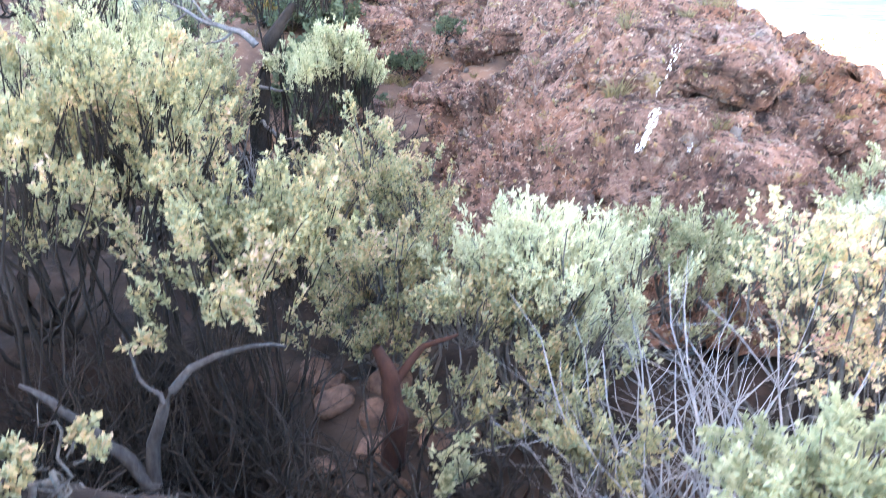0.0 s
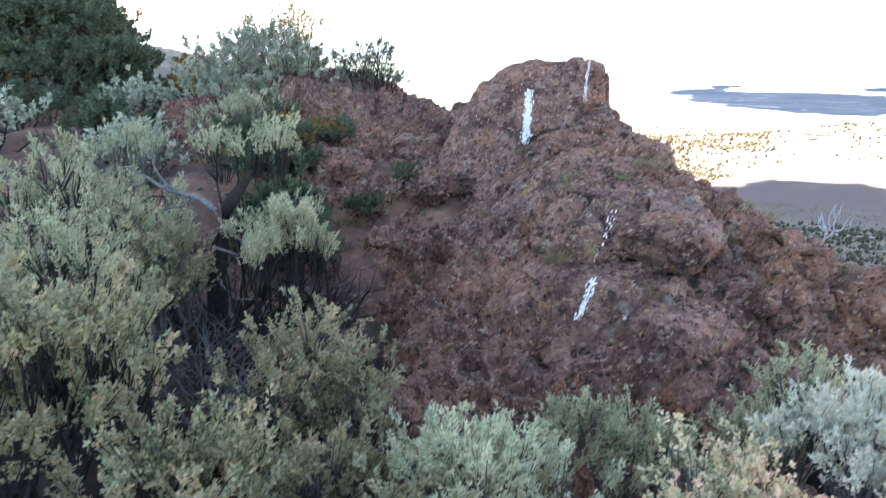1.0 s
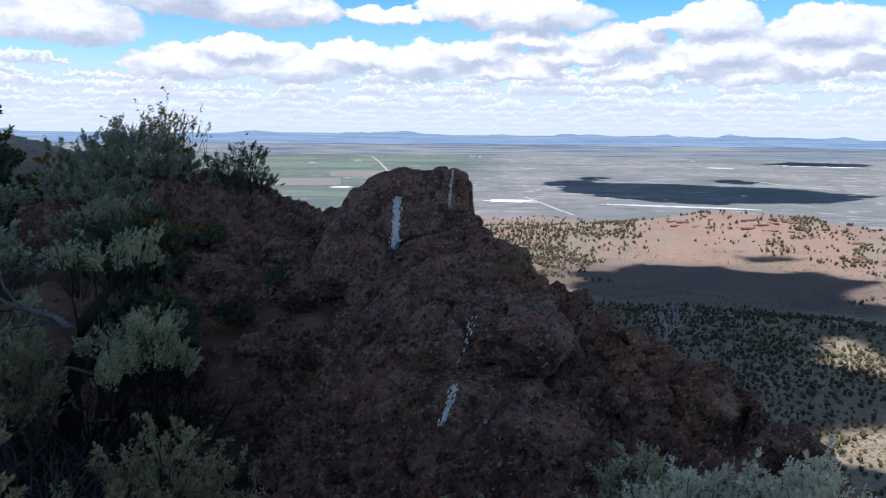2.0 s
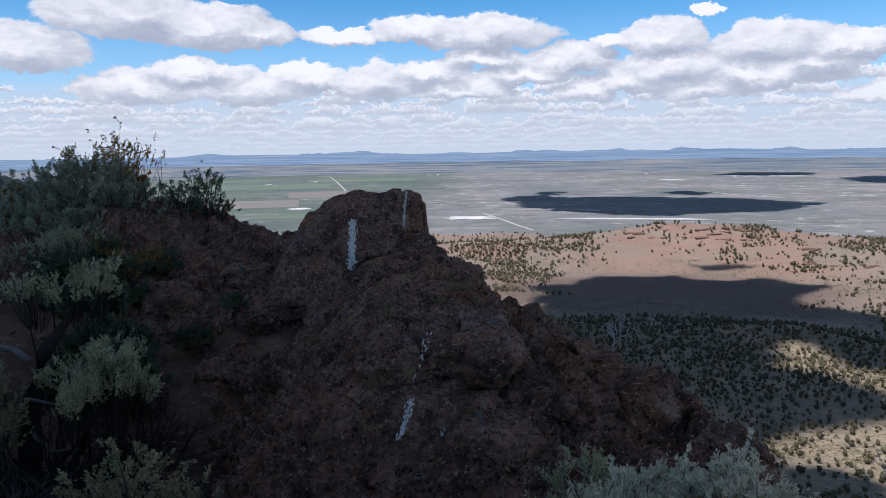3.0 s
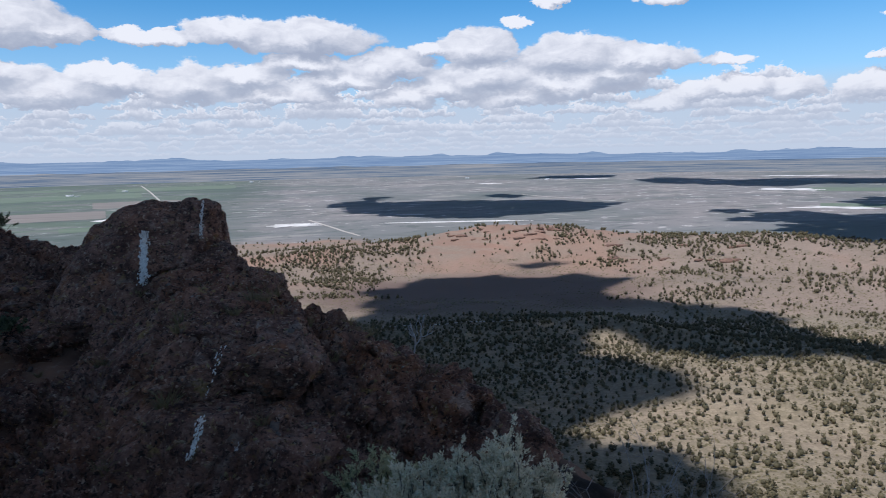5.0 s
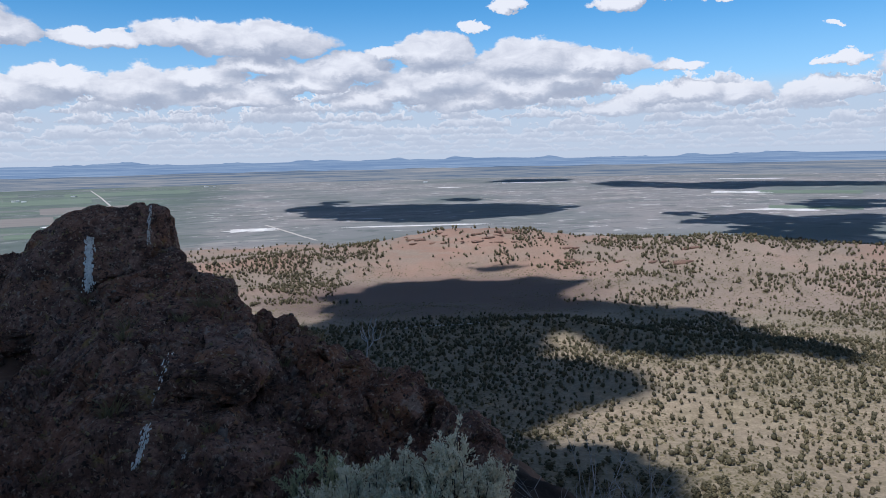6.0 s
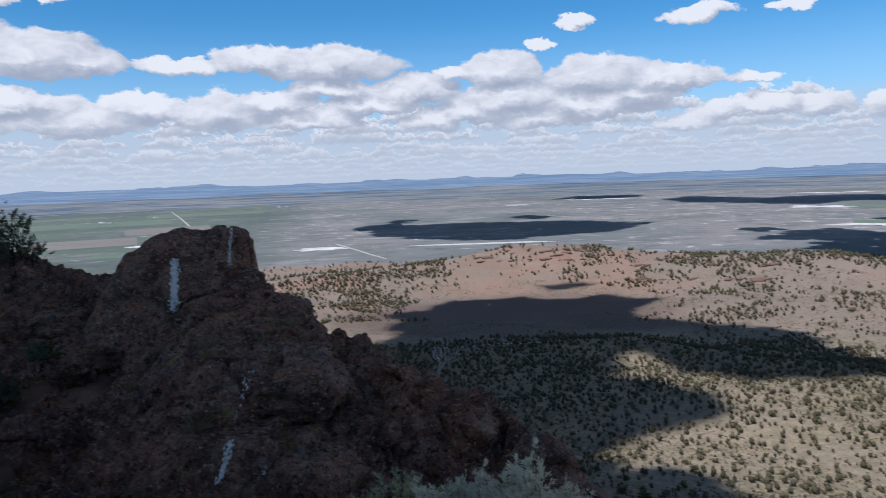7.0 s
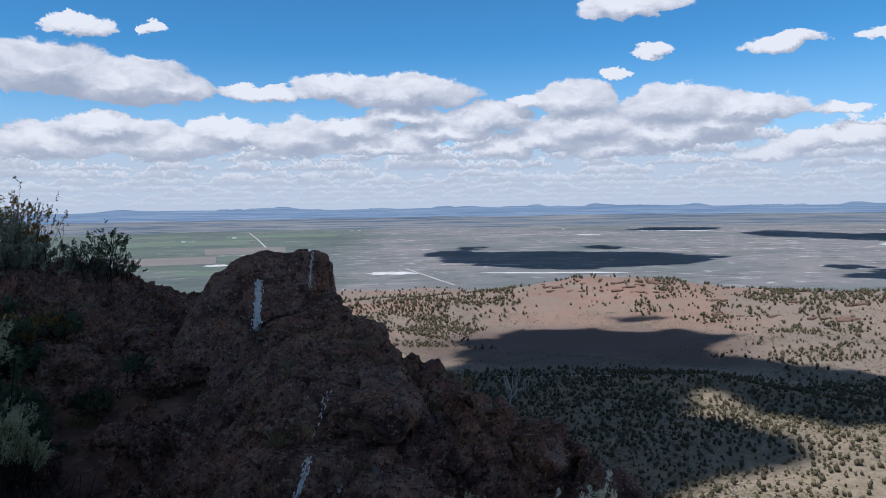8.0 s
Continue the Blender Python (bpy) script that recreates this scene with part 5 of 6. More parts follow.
# the thin dead bush at the drop beyond the shoulder
SNAG = bark_material("bleached_wood", (0.20, 0.195, 0.195), (0.48, 0.47, 0.46))
bare_wood("snag", [[(1.446, 8.00, -0.900, 0.0110), (1.467, 8.00, -0.482, 0.0096), (1.460, 8.00, -0.327, 0.0082), (1.417, 8.02, -0.181, 0.0048)],
                   [(1.467, 8.00, -0.448, 0.0082), (1.532, 8.00, -0.344, 0.0076), (1.561, 8.00, -0.207, 0.0061), (1.604, 8.00, -0.086, 0.0041)],
                   [(1.561, 8.00, -0.224, 0.0054), (1.525, 8.00, -0.138, 0.0048), (1.539, 8.00, -0.069, 0.0034)],
                   [(1.532, 8.00, -0.344, 0.0068), (1.633, 8.02, -0.310, 0.0061), (1.676, 8.00, -0.190, 0.0041)],
                   [(1.633, 8.02, -0.310, 0.0054), (1.698, 8.00, -0.284, 0.0041), (1.705, 8.00, -0.181, 0.0027)],
                   [(1.460, 8.00, -0.353, 0.0061), (1.402, 8.00, -0.293, 0.0048), (1.388, 8.00, -0.207, 0.0034)],
                   [(1.50, 8.00, -0.33, 0.0055), (1.50, 8.02, -0.20, 0.0045), (1.53, 8.02, -0.08, 0.0028)],
                   [(1.54, 8.00, -0.28, 0.0050), (1.60, 8.02, -0.22, 0.0042), (1.59, 8.02, -0.10, 0.0026)],
                   [(1.46, 8.00, -0.34, 0.0050), (1.41, 8.03, -0.26, 0.0040), (1.43, 8.02, -0.16, 0.0026)]], SNAG, "small bleached snag leaning out over the drop")


# ---------- junipers on the slopes below ----------
OCTA_V = np.array([(1, 0, 0), (0, 1, 0), (-1, 0, 0), (0, -1, 0), (0, 0, 1), (0, 0, -1)], float)
OCTA_F = np.array([(0, 1, 4), (1, 2, 4), (2, 3, 4), (3, 0, 4), (1, 0, 5), (2, 1, 5), (3, 2, 5), (0, 3, 5)])


def juniper_mesh(seed, lumps=26, core_v=ICO_V, core_f=ICO_F, lump_v=ICO1_V, lump_f=ICO1_F):
    """Trunk and a ragged crown of many small clumps, one metre tall."""
    g = np.random.default_rng(seed)
    paths = [limb(g, (0, 0, -0.08), (0, 0, 1), 0.7, 0.045, 0.12, 0.05, 5)]
    v, f = tube_mesh(paths, 5)
    core = core_v * (1 + 0.22 * nvalue(core_v * 2.2 + seed)[:, None])
    core = core * (0.30, 0.30, 0.42) * (1 - 0.35 * np.clip(core[:, 2:3], 0, 1)) + (0, 0, 0.46)
    cv, cf, k = [core], [core_f], len(core)
    for i in range(lumps):
        t = g.random()
        z = 0.12 + 0.80 * t
        rr = (0.36 * math.sin(math.pi * min(1.0, 0.22 + 0.74 * t)) ** 0.8) * g.uniform(0.75, 1.05)
        a = g.uniform(0, 2 * math.pi)
        s = g.uniform(0.07, 0.13)
        m = lump_v * (1 + g.normal(0, 0.28, (len(lump_v), 1))) * (s, s, s * 0.9)
        cv.append(m + (rr * math.cos(a), rr * math.sin(a), z))
        cf.append(lump_f + k)
        k += len(lump_v)
    return v, f, np.concatenate(cv), np.concatenate(cf)


def juniper_places():
    """Where the trees stand: thick on the near slope and the left-hand hills, thin on the tableland, none in the basin."""
    g = np.random.default_rng(77)
    n_ = 80000
    a = np.radians(g.uniform(-12, 47, n_))
    r = np.sqrt(g.uniform(150**2, 1120**2, n_))
    x, y = r * np.sin(a), r * np.cos(a)
    p = np.stack([x, y, 0 * x], -1)
    thick = 0.5 + 0.5 * fbm(p / 60.0, 3, 51)
    d = np.degrees(a)
    edge = d + 5.0 * fbm(p / 90.0 + 7, 3, 52)
    grove = fbm(p / 42.0 + 3, 3, 53)
    dens = np.where(r < 455, 0.95, 0.07 + 0.80 * (grove > 0.22))
    look_down = np.degrees(np.arctan2(1.75 - land(x, y), r))
    stands = np.full(n_, 0.10)
    for az_, el_, wide_, tall_ in ((3.1, 9.9, 5.0, 0.62), (1.4, 8.15, 3.2, 1.1), (6.0, 7.6, 3.6, 0.35), (9.4, 6.75, 2.4, 0.25), (1.6, 11.5, 2.4, 0.75), (-2.5, 8.4, 2.6, 1.0)):
        q = np.hypot((d - az_) / wide_, (look_down - el_) / tall_) + 0.35 * grove
        stands = np.maximum(stands, 0.95 * (1 - sstep(0.75, 1.1, q)))
    dens = np.where((r > 470) & (d < 12.5), stands, dens)
    basin = bump_at(x, y, 15, 640, 120, 105, 1.0)
    dens = dens * ((basin < 0.30) | (edge < 5.5)) * ((r < 450 + 30 * thick) | (r > 570) | (edge > 25) | (edge < 2))
    dens = dens * ((edge < 10) | (edge > 21) | (r < 740) | (g.random(n_) < 0.12))
    dens = dens * (1 - 0.75 * sstep(860, 960, r))
    keep = g.random(n_) < dens * np.where(r < 470, np.where(d < 20, 1.0, 0.85), 0.75)
    x, y, r = x[keep], y[keep], r[keep]
    # no two closer than a crown
    taken, out = set(), []
    for i in range(len(x)):
        cell = 2.0 if r[i] < 450 else 4.0
        key = (int(x[i] // cell), int(y[i] // cell), cell)
        if key not in taken:
            taken.add(key)
            out.append(i)
    order = np.array(out)[np.argsort(r[out])]
    return x[order], y[order], g


def plant_junipers():
    x, y, g = juniper_places()
    z = land(x, y)
    kinds = [juniper_mesh(200 + i) for i in range(6)]
    meshes = []
    for tv, tf, cv, cf in kinds:
        meshes.append((mesh_of("trunk", tv, tf, True), mesh_of("crown", cv, cf)))
    for tm, cm in meshes:
        tm.materials.append(DARKSHADEBARK), cm.materials.append(JUNIPER)
    size = g.uniform(1.5, 3.9, len(x)) * np.where(g.random(len(x)) < 0.2, 0.6, 1.0)
    size *= np.interp(np.hypot(x, y), (240, 330, 430, 600, 820), (0.72, 0.84, 0.98, 1.2, 1.5))
    wide = g.uniform(0.8, 1.25, len(x))
    spin = g.uniform(0, 2 * math.pi, len(x))
    for i in range(min(300, len(x))):
        tm, cm = meshes[i % 6]
        tree = new("juniper")
        tree.matrix_world = Matrix.Translation((x[i], y[i], z[i])) @ Matrix.Rotation(spin[i], 4, "Z") @ Matrix.Diagonal((size[i] * wide[i], size[i] * wide[i], size[i], 1))
        new("trunk", tm).parent = tree
        new("crown", cm).parent = tree
        tagged(tree, "dark olive juniper on the dry slope", "tree", group="junipers below the ridge")
    thin = [juniper_mesh(230 + i, 4, ICO1_V, ICO1_F, OCTA_V * 1.15, OCTA_F)[2:] for i in range(8)]
    verts, faces, k = [], [], 0
    for i in range(300, len(x)):
        cv, cf = thin[i % 8]
        c, s = math.cos(spin[i]) * size[i] * wide[i], math.sin(spin[i]) * size[i] * wide[i]
        v = np.stack([cv[:, 0] * c - cv[:, 1] * s, cv[:, 0] * s + cv[:, 1] * c, cv[:, 2] * size[i]], -1) + (x[i], y[i], z[i])
        verts.append(v)
        faces.append(cf + k)
        k += len(v)
    ob = part("juniper_woods", mesh_of("juniper_woods", np.concatenate(verts), np.concatenate(faces)), JUNIPER)
    tagged(ob, "scattered dark junipers over the far hills", "trees", kind="stuff")
    print("junipers", len(x))


plant_junipers()


# ---------- marks on the far land ----------
def sight(azim, elev, lift=0.0):
    p = ground_point(azim, elev)
    return p + (0, 0, lift)


def strip(name, sights, width, mat, label, lift=0.35):
    """A road draped over the land through the given sight lines."""
    ends = np.array([sight(a, e)[:2] for a, e in sights])
    t = np.concatenate([[0], np.cumsum(np.hypot(*np.diff(ends, axis=0).T))])
    tt = np.linspace(0, t[-1], max(8, int(t[-1] / 12)))
    x, y = np.interp(tt, t, ends[:, 0]), np.interp(tt, t, ends[:, 1])
    dx, dy = np.gradient(x), np.gradient(y)
    ln = np.hypot(dx, dy) + 1e-9
    rows = []
    for q in (-0.5, 0.5):
        px, py = x - dy / ln * width * q, y + dx / ln * width * q
        rows.append(np.stack([px, py, land(px, py) + lift], -1))
    ob = part(name, mesh_of(name, np.concatenate(rows), grid_faces(2, len(x))), mat)
    return tagged(ob, label, "road", kind="structure")


strip("road", [(0.6, -4.85), (2.6, -5.55), (4.5, -6.2)], 6.0, ROAD, "straight pale gravel road across the plain")
strip("road", [(-11.5, -1.75), (-10.9, -2.25), (-10.3, -2.9)], 7.0, ROAD, "straight pale gravel road across the plain")
strip("road", [(17.5, -3.2), (19.5, -3.4), (23.0, -3.62)], 9.0, ROAD, "pale gravel road across the plain")
strip("track", [(5.6, -13.55), (9, -13.45), (13, -13.3), (18, -13.1)], 2.2, ROAD, "faint dirt track along the foot of the slope")


def patch(name, azim, elev, half_az, half_el, mat, label, seed, category, square=False, lift=0.6):
    """A flat patch on the plain: a bare alkali crust with a ragged rim, or a field with straight sides."""
    g = np.random.default_rng(seed)
    m = 60
    a = np.linspace(0, 2 * math.pi, m, endpoint=False)
    u, v = np.cos(a), np.sin(a)
    if square:
        k = 1 / np.maximum(np.abs(u), np.abs(v))
        u, v = u * k, v * k
    else:
        rag = 1 + 0.45 * fbm(np.stack([u * 2.2, v * 2.2, np.full(m, seed * 1.7)], -1), 4, seed)
        u, v = u * rag, v * rag
    az_, el_ = np.radians(azim + half_az * u), np.radians(elev + half_el * v)
    r = (1.75 - PLAIN) / np.tan(-el_)
    ring = np.stack([r * np.sin(az_), r * np.cos(az_), np.full(m, PLAIN + lift)], -1)
    verts = np.concatenate([ring, ring.mean(0, keepdims=True)])
    faces = np.stack([np.arange(m), np.roll(np.arange(m), -1), np.full(m, m)], -1)[:, ::-1]
    ob = part(name, mesh_of(name, verts, faces), mat)
    return tagged(ob, label, category, kind="structure")


def field_material(name, a, b):
    m, n, out = material(name)
    p = n.add("ShaderNodeNewGeometry").outputs["Position"]
    f = n.noise(n.vec("MULTIPLY", p, (0.004, 0.02, 0.0)), 1.0, 4.0, 0.6)
    finish(n, out, n.ramp(f, (0.3, a), (0.7, b)), 0.95)
    return m


FIELD = field_material("green_field", (0.105, 0.145, 0.10), (0.15, 0.18, 0.135))
DRYFIELD = field_material("dry_field", (0.16, 0.145, 0.13), (0.22, 0.195, 0.175))
for i, (a, e, ha, he) in enumerate(((36.9, -2.94, 2.5, 0.085), (40.3, -4.2, 2.6, 0.085), (12.8, -5.28, 5.6, 0.05), (-0.8, -5.2, 1.9, 0.12), (21.5, -2.02, 2.4, 0.03), (15, -2.3, 1.2, 0.04), (38.0, -1.95, 2.4, 0.03), (-14.0, -4.2, 1.0, 0.06))):
    patch("alkali_flat", a, e, ha, he, ALKALI, "bare white alkali flat on the plain", 300 + i, "alkali flat")
for i, (a, e, ha, he, mat) in enumerate(((-16.5, -2.45, 5.0, 0.17, FIELD), (-9.0, -2.05, 4.2, 0.12, FIELD), (-19.0, -1.95, 3.0, 0.08, FIELD), (-14.5, -4.75, 2.6, 0.16, FIELD), (-18.0, -3.75, 4.0, 0.28, DRYFIELD), (-11.8, -3.1, 3.0, 0.22, DRYFIELD), (41.5, -2.9, 3.4, 0.12, FIELD), (42.0, -4.0, 3.0, 0.12, FIELD))):
    patch("farm_field", a, e, ha, he, mat, "green irrigated field on the plain" if mat is FIELD else "ploughed brown field on the plain", 330 + i, "field", True, 0.3)


def farm_shed(azim, elev, length, turn):
    """A long white shed with a pitched roof."""
    p = sight(azim, elev)
    p[2] = PLAIN
    thing = new("farm_shed")
    thing.matrix_world = Matrix.Translation(p) @ Matrix.Rotation(radians(turn), 4, "Z")
    l, w, h, rise = length / 2, length * 0.22, length * 0.16, length * 0.08
    part("wall", mesh_of("wall", [(-l, -w, 0), (l, -w, 0), (l, w, 0), (-l, w, 0), (-l, -w, h), (l, -w, h), (l, w, h), (-l, w, h)], [(0, 1, 5, 4), (1, 2, 6, 5), (2, 3, 7, 6), (3, 0, 4, 7)]), ROOFS, thing)
    part("roof", mesh_of("roof", [(-l * 1.03, -w * 1.1, h), (l * 1.03, -w * 1.1, h), (l * 1.03, 0, h + rise), (-l * 1.03, 0, h + rise), (-l * 1.03, w * 1.1, h), (l * 1.03, w * 1.1, h), (-l * 1.03, 0, h + rise - 0.3), (l * 1.03, 0, h + rise - 0.3)], [(0, 1, 2, 3), (3, 2, 5, 4), (0, 6, 7, 1), (6, 4, 5, 7)]), ROOFS, thing)
    tagged(thing, "white farm shed far out on the plain", "shed", group="farm sheds")


for a, e, l, turn in ((-16.2, -2.35, 26, 10), (-15.7, -2.38, 18, 40), (-12.6, -2.15, 22, 0), (-3.6, -1.75, 24, 20), (-3.0, -1.76, 18, 60), (13.2, -1.85, 22, 15), (19.5, -2.05, 24, 30)):
    farm_shed(a, e, l, turn)


def rim_rock(azim, elev, size, seed):
    """A broken red ledge on the hills."""
    g = np.random.default_rng(seed)
    p = sight(azim, elev)
    v = ICO_V * (1 + 0.35 * nvalue(ICO_V * 2.1 + seed)[:, None] + 0.2 * nvalue(ICO_V * 5 + seed)[:, None])
    v = np.clip(v, -0.8, 0.75) * (size * g.uniform(0.8, 1.6), size * g.uniform(0.35, 0.6), size * g.uniform(0.22, 0.4))
    ob = part("rim_rock", mesh_of("rim_rock", v, ICO_F), REDROCK)
    ob.matrix_world = Matrix.Translation((p[0], p[1], float(land([p[0]], [p[1]])[0]))) @ Matrix.Rotation(g.uniform(-0.5, 0.5), 4, "Z")
    tagged(ob, "broken red ledge of rimrock on the dry hills", "rock", group="red ledges")


g = np.random.default_rng(9)
for i in range(26):
    rim_rock(g.uniform(11.5, 21.0), g.choice([-6.75, -6.45, -6.2, -6.05]) + g.uniform(-0.06, 0.06), g.uniform(2.5, 7.0), 400 + i)
for i in range(18):
    rim_rock(g.uniform(22, 42), g.choice([-6.4, -7.2, -8.3]) + g.uniform(-0.08, 0.08), g.uniform(4.0, 9.5), 440 + i)


# ---------- loose stones and dry grass on the ridge ----------
def stone_meshes():
    out = []
    for i in range(8):
        v = ICO_V * (1 + 0.30 * nvalue(ICO_V * 1.7 + i * 7)[:, None] + 0.16 * nvalue(ICO_V * 4.1 + i)[:, None])
        me = mesh_of("loose_stone", np.clip(v, -0.8, 0.85), ICO_F)
        me.materials.append(STONE if i % 3 else ROCK)
        out.append(me)
    return out


def scatter_stones():
    g = np.random.default_rng(21)
    meshes = stone_meshes()
    bpy.context.view_layer.update()
    dep = bpy.context.evaluated_depsgraph_get()
    made = 0
    while made < 260:
        x, y = g.uniform(-6.2, 2.2), g.uniform(4.6, 12.5)
        if x > -1.8 and y > 5.6 and g.random() < 0.75:
            continue
        hit, at, nor, _, ob, _ = scene.ray_cast(dep, Vector((x, y, 0.2 + 0.25 * (y - 6))), Vector((0, 0, -1)))
        if not hit or nor.z < 0.5 or at.z > 0.55 or ob.name.split(".")[0] in ("foliage", "branchwork", "trunk"):
            continue
        s = 0.035 * g.uniform(0.6, 1.0) * (1 + 1.1 * g.random() ** 5)
        st = new("loose_stone", meshes[made % 8])
        st.matrix_world = Matrix.Translation(at + Vector((0, 0, s * 0.15))) @ Euler(g.uniform(0, 6.28, 3)).to_matrix().to_4x4() @ Matrix.Diagonal((s, s * g.uniform(0.6, 1), s * g.uniform(0.5, 0.8), 1))
        tagged(st, "loose brown stone lying on the rocky slope", "stone", group="loose stones")
        made += 1


scatter_stones()


def island_material(name, *cols):
    """Small broken pieces: a colour for each one."""
    m, n, out = material(name)
    geo = n.add("ShaderNodeNewGeometry")
    drift = n.noise(geo.outputs["Position"], 2.2, 3.0, 0.6)
    v = n.math("ADD", n.math("MULTIPLY", geo.outputs["Random Per Island"], 0.8), n.math("MULTIPLY", n.math("SUBTRACT", drift, 0.45), 1.2), clamp=True)
    finish(n, out, n.ramp(v, *[(i / (len(cols) - 1), c) for i, c in enumerate(cols)]), 0.9, None, spec=0.2)
    return m


def chips(name, box, count, way, sizes, tall, mat, parent, label, seed, only):
    """Loose bits lying thick over a surface, found by dropping them along one direction."""
    g = np.random.default_rng(seed)
    dep = bpy.context.evaluated_depsgraph_get()
    octa = np.array([(1, 0, 0), (0, 1, 0), (-1, 0, 0), (0, -1, 0), (0, 0, 1), (0, 0, -1)], float)
    tri = np.array([(0, 1, 4), (1, 2, 4), (2, 3, 4), (3, 0, 4), (1, 0, 5), (2, 1, 5), (3, 2, 5), (0, 3, 5)])
    way = Vector(way).normalized()
    at = []
    for i in range(count):
        aim = Vector((g.uniform(box[0], box[1]), g.uniform(box[2], box[3]), g.uniform(box[4], box[5])))
        hit, loc, nor, _, ob, _ = scene.ray_cast(dep, aim - way * 5.0, way)
        if hit and (ob.parent is outcrop if only == "rock" else ob.name == only):
            at.append(loc)
    at = np.array(at)
    m = len(at)
    s = (sizes[0] + (sizes[1] - sizes[0]) * g.random(m) ** 3)[:, None, None]
    rot = np.linalg.qr(g.normal(0, 1, (m, 3, 3)))[0]
    if tall > 1:
        rot[:, 2] = rot[:, 2] * (1, 1, 0.25)
    v = octa[None] * s * (1, g.uniform(0.5, 1.0), 0.45 if tall <= 1 else tall) * (1 + g.normal(0, 0.25, (m, 6, 1)))
    v = np.einsum("mij,mjk->mik", v, rot) + at[:, None]
    f = tri[None] + (np.arange(m) * 6)[:, None, None]
    ob = part(name, mesh_of(name, v.reshape(-1, 3), f.reshape(-1, 3)), mat, parent)
    tagged(ob, label, "" if parent else "litter", kind="stuff")


def grit_and_litter():
    grit = island_material("rock_grit", (0.03, 0.021, 0.017), (0.09, 0.055, 0.042), (0.20, 0.12, 0.09), (0.29, 0.15, 0.08), (0.24, 0.19, 0.09), (0.25, 0.18, 0.14), (0.32, 0.26, 0.22))
    bpy.context.view_layer.update()
    chips("rock_grit", (-5.6, 2.6, 4.6, 11.0, -0.6, 0.4), 9000, (0, 0.72, -0.70), (0.008, 0.04), 1, grit, outcrop, "grit and broken flakes clinging to the rock", 41, "rock")
    litter = island_material("twig_litter", (0.010, 0.008, 0.007), (0.03, 0.022, 0.018), (0.07, 0.055, 0.045), (0.15, 0.13, 0.115))
    chips("twig_litter", (-3.6, 1.2, 1.2, 4.8, -1.2, -0.8), 5000, (0, 0.3, -1.0), (0.004, 0.010), 9, litter, None, "dead twigs and dry litter on the shade-darkened soil", 42, "ground")


def grass_tuft(x, y, z, size, seed, mat):
    g = np.random.default_rng(seed)
    m = 46
    a, q = g.uniform(0, 2 * math.pi, m), np.sqrt(g.random(m)) * size * 0.35
    root = np.stack([q * np.cos(a), q * np.sin(a), np.full(m, -0.01)], -1)
    lean = np.stack([np.cos(a), np.sin(a), np.zeros(m)], -1) * g.uniform(0.1, 0.8, (m, 1)) + g.normal(0, 0.15, (m, 3)) + (0, 0, 1)
    ln = size * g.uniform(0.5, 1.1, (m, 1))
    side = np.cross(lean, g.normal(0, 1, (m, 3)))
    side /= np.linalg.norm(side, axis=1, keepdims=True)
    mid, tip = root + lean * ln * 0.5, root + lean * ln + np.stack([np.cos(a), np.sin(a), np.zeros(m) - 0.4], -1) * ln * 0.25
    w = 0.0035
    v = np.stack([root - side * w, root + side * w, mid + side * w * 0.8, mid - side * w * 0.8, tip], 1).reshape(-1, 3)
    k = np.arange(m) * 5
    f = np.concatenate([np.stack([k, k + 1, k + 2], -1), np.stack([k, k + 2, k + 3], -1), np.stack([k + 3, k + 2, k + 4], -1)])
    ob = part("grass_tuft", mesh_of("grass_tuft", v, f), mat)
    ob.location = (x, y, z)
    tagged(ob, "dry yellowish grass tuft rooted between stones", "grass", group="grass tufts")


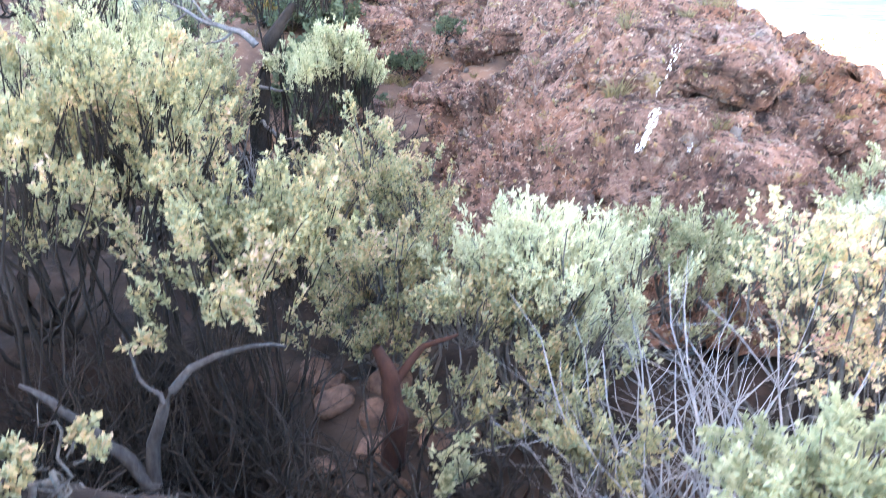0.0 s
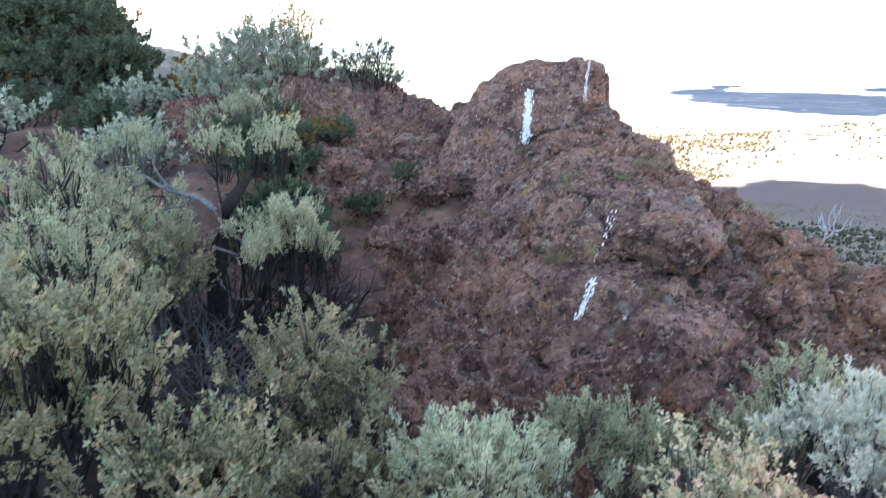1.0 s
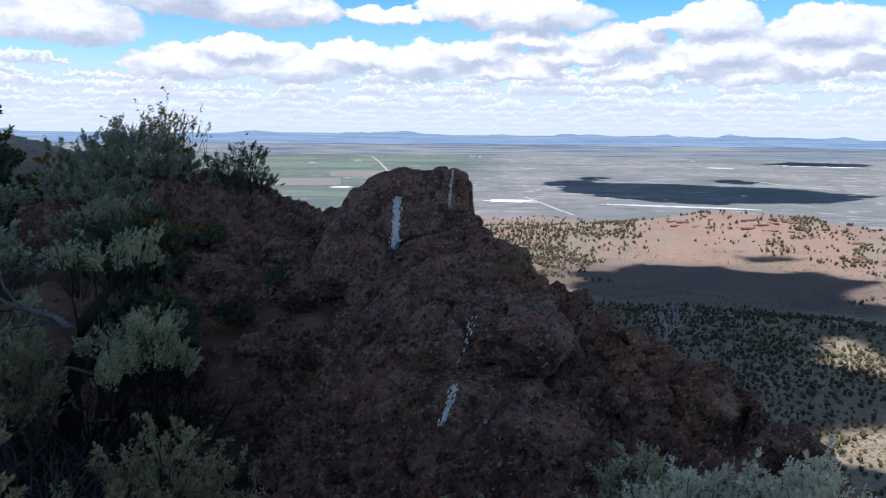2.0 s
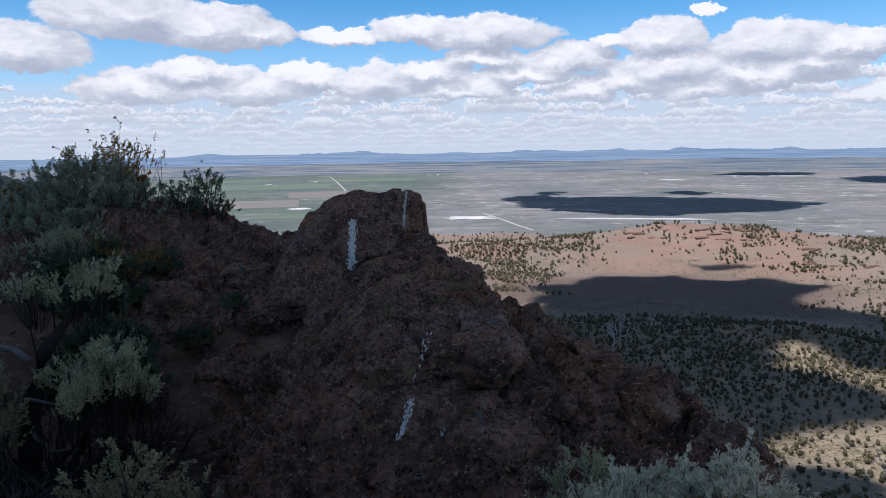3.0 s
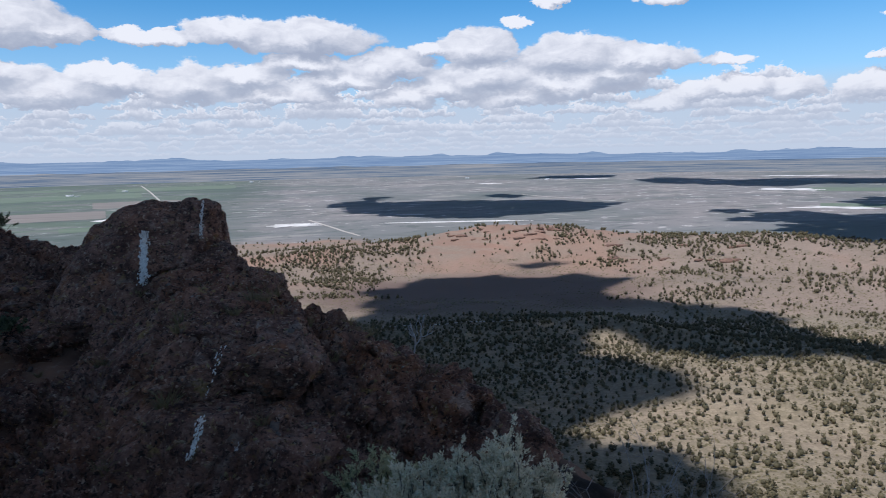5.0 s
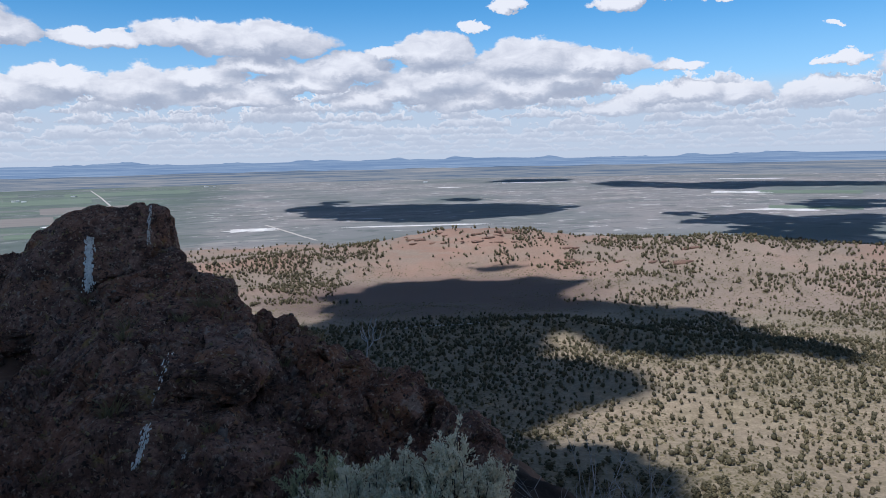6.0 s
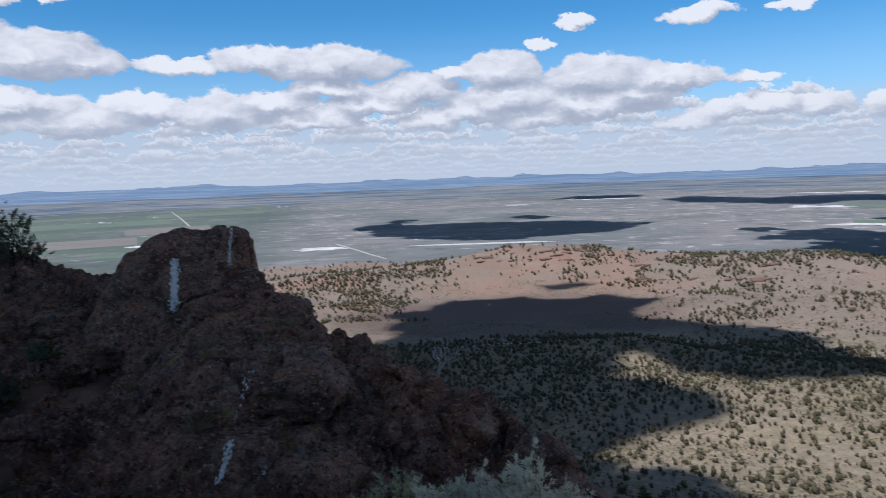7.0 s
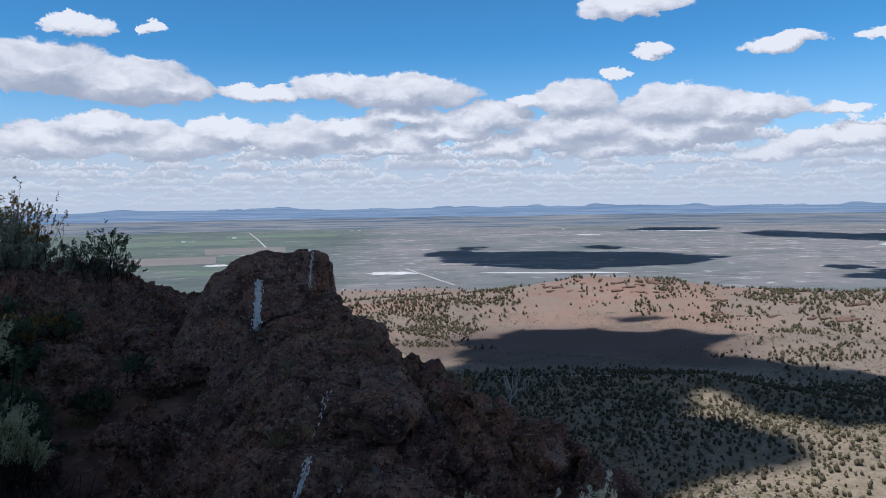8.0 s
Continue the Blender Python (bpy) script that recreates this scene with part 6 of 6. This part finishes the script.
def scatter_grass():
    g = np.random.default_rng(31)
    dep = bpy.context.evaluated_depsgraph_get()
    made = 0
    while made < 120:
        x, y = g.uniform(-6.0, 2.3), g.uniform(4.4, 12.0)
        hit, at, nor, _, ob, _ = scene.ray_cast(dep, Vector((x, y, 1.3)), Vector((0, 0, -1)))
        if not hit or nor.z < 0.62 or ob.name.split(".")[0] not in ("ground", "left_slope_block", "shoulder_block", "main_slab", "crest_block", "lower_block"):
            made += 0 if g.random() > 0.02 else 1
            continue
        grass_tuft(at.x, at.y, at.z, g.uniform(0.07, 0.2), 600 + made, GRASS)
        made += 1


scatter_grass()
grit_and_litter()


def low_scrub():
    """Knee-high sage and bunch grass over the slopes: far too many to count."""
    g = np.random.default_rng(91)
    m = 60000
    a = np.radians(g.uniform(-14, 48, m))
    r = 140 + 620 * g.random(m) ** 1.25
    x, y = r * np.sin(a), r * np.cos(a)
    p = np.stack([x, y, 0 * x], -1)
    keep = (0.55 + 0.6 * fbm(p / 28.0, 3, 61) > g.random(m)) & (bump_at(x, y, 13, 640, 175, 90, 1.0) < 0.35 + 0.5 * g.random(m))
    x, y = x[keep], y[keep]
    z = land(x, y)
    octa = np.array([(1, 0, 0.3), (0, 1, 0.3), (-1, 0, 0.3), (0, -1, 0.3), (0, 0, 1.0)])
    tri = np.array([(0, 1, 4), (1, 2, 4), (2, 3, 4), (3, 0, 4)])
    s = g.uniform(0.20, 0.72, (len(x), 1, 1)) * np.interp(np.hypot(x, y), (200, 700), (0.8, 1.5))[:, None, None] * (1 + g.normal(0, 0.25, (len(x), 5, 3)))
    v = octa[None] * s * (1, 1, 0.9) + np.stack([x, y, z], -1)[:, None]
    f = tri[None] + (np.arange(len(x)) * 5)[:, None, None]
    ob = part("low_scrub", mesh_of("low_scrub", v.reshape(-1, 3), f.reshape(-1, 3)), SCRUB)
    tagged(ob, "low dry scrub and bunch grass over the slopes", "scrub", kind="stuff")


SCRUB = leaf_material("dry_scrub", (0.07, 0.062, 0.034), (0.14, 0.118, 0.064), (0.23, 0.19, 0.11), sheer=0.15)
low_scrub()
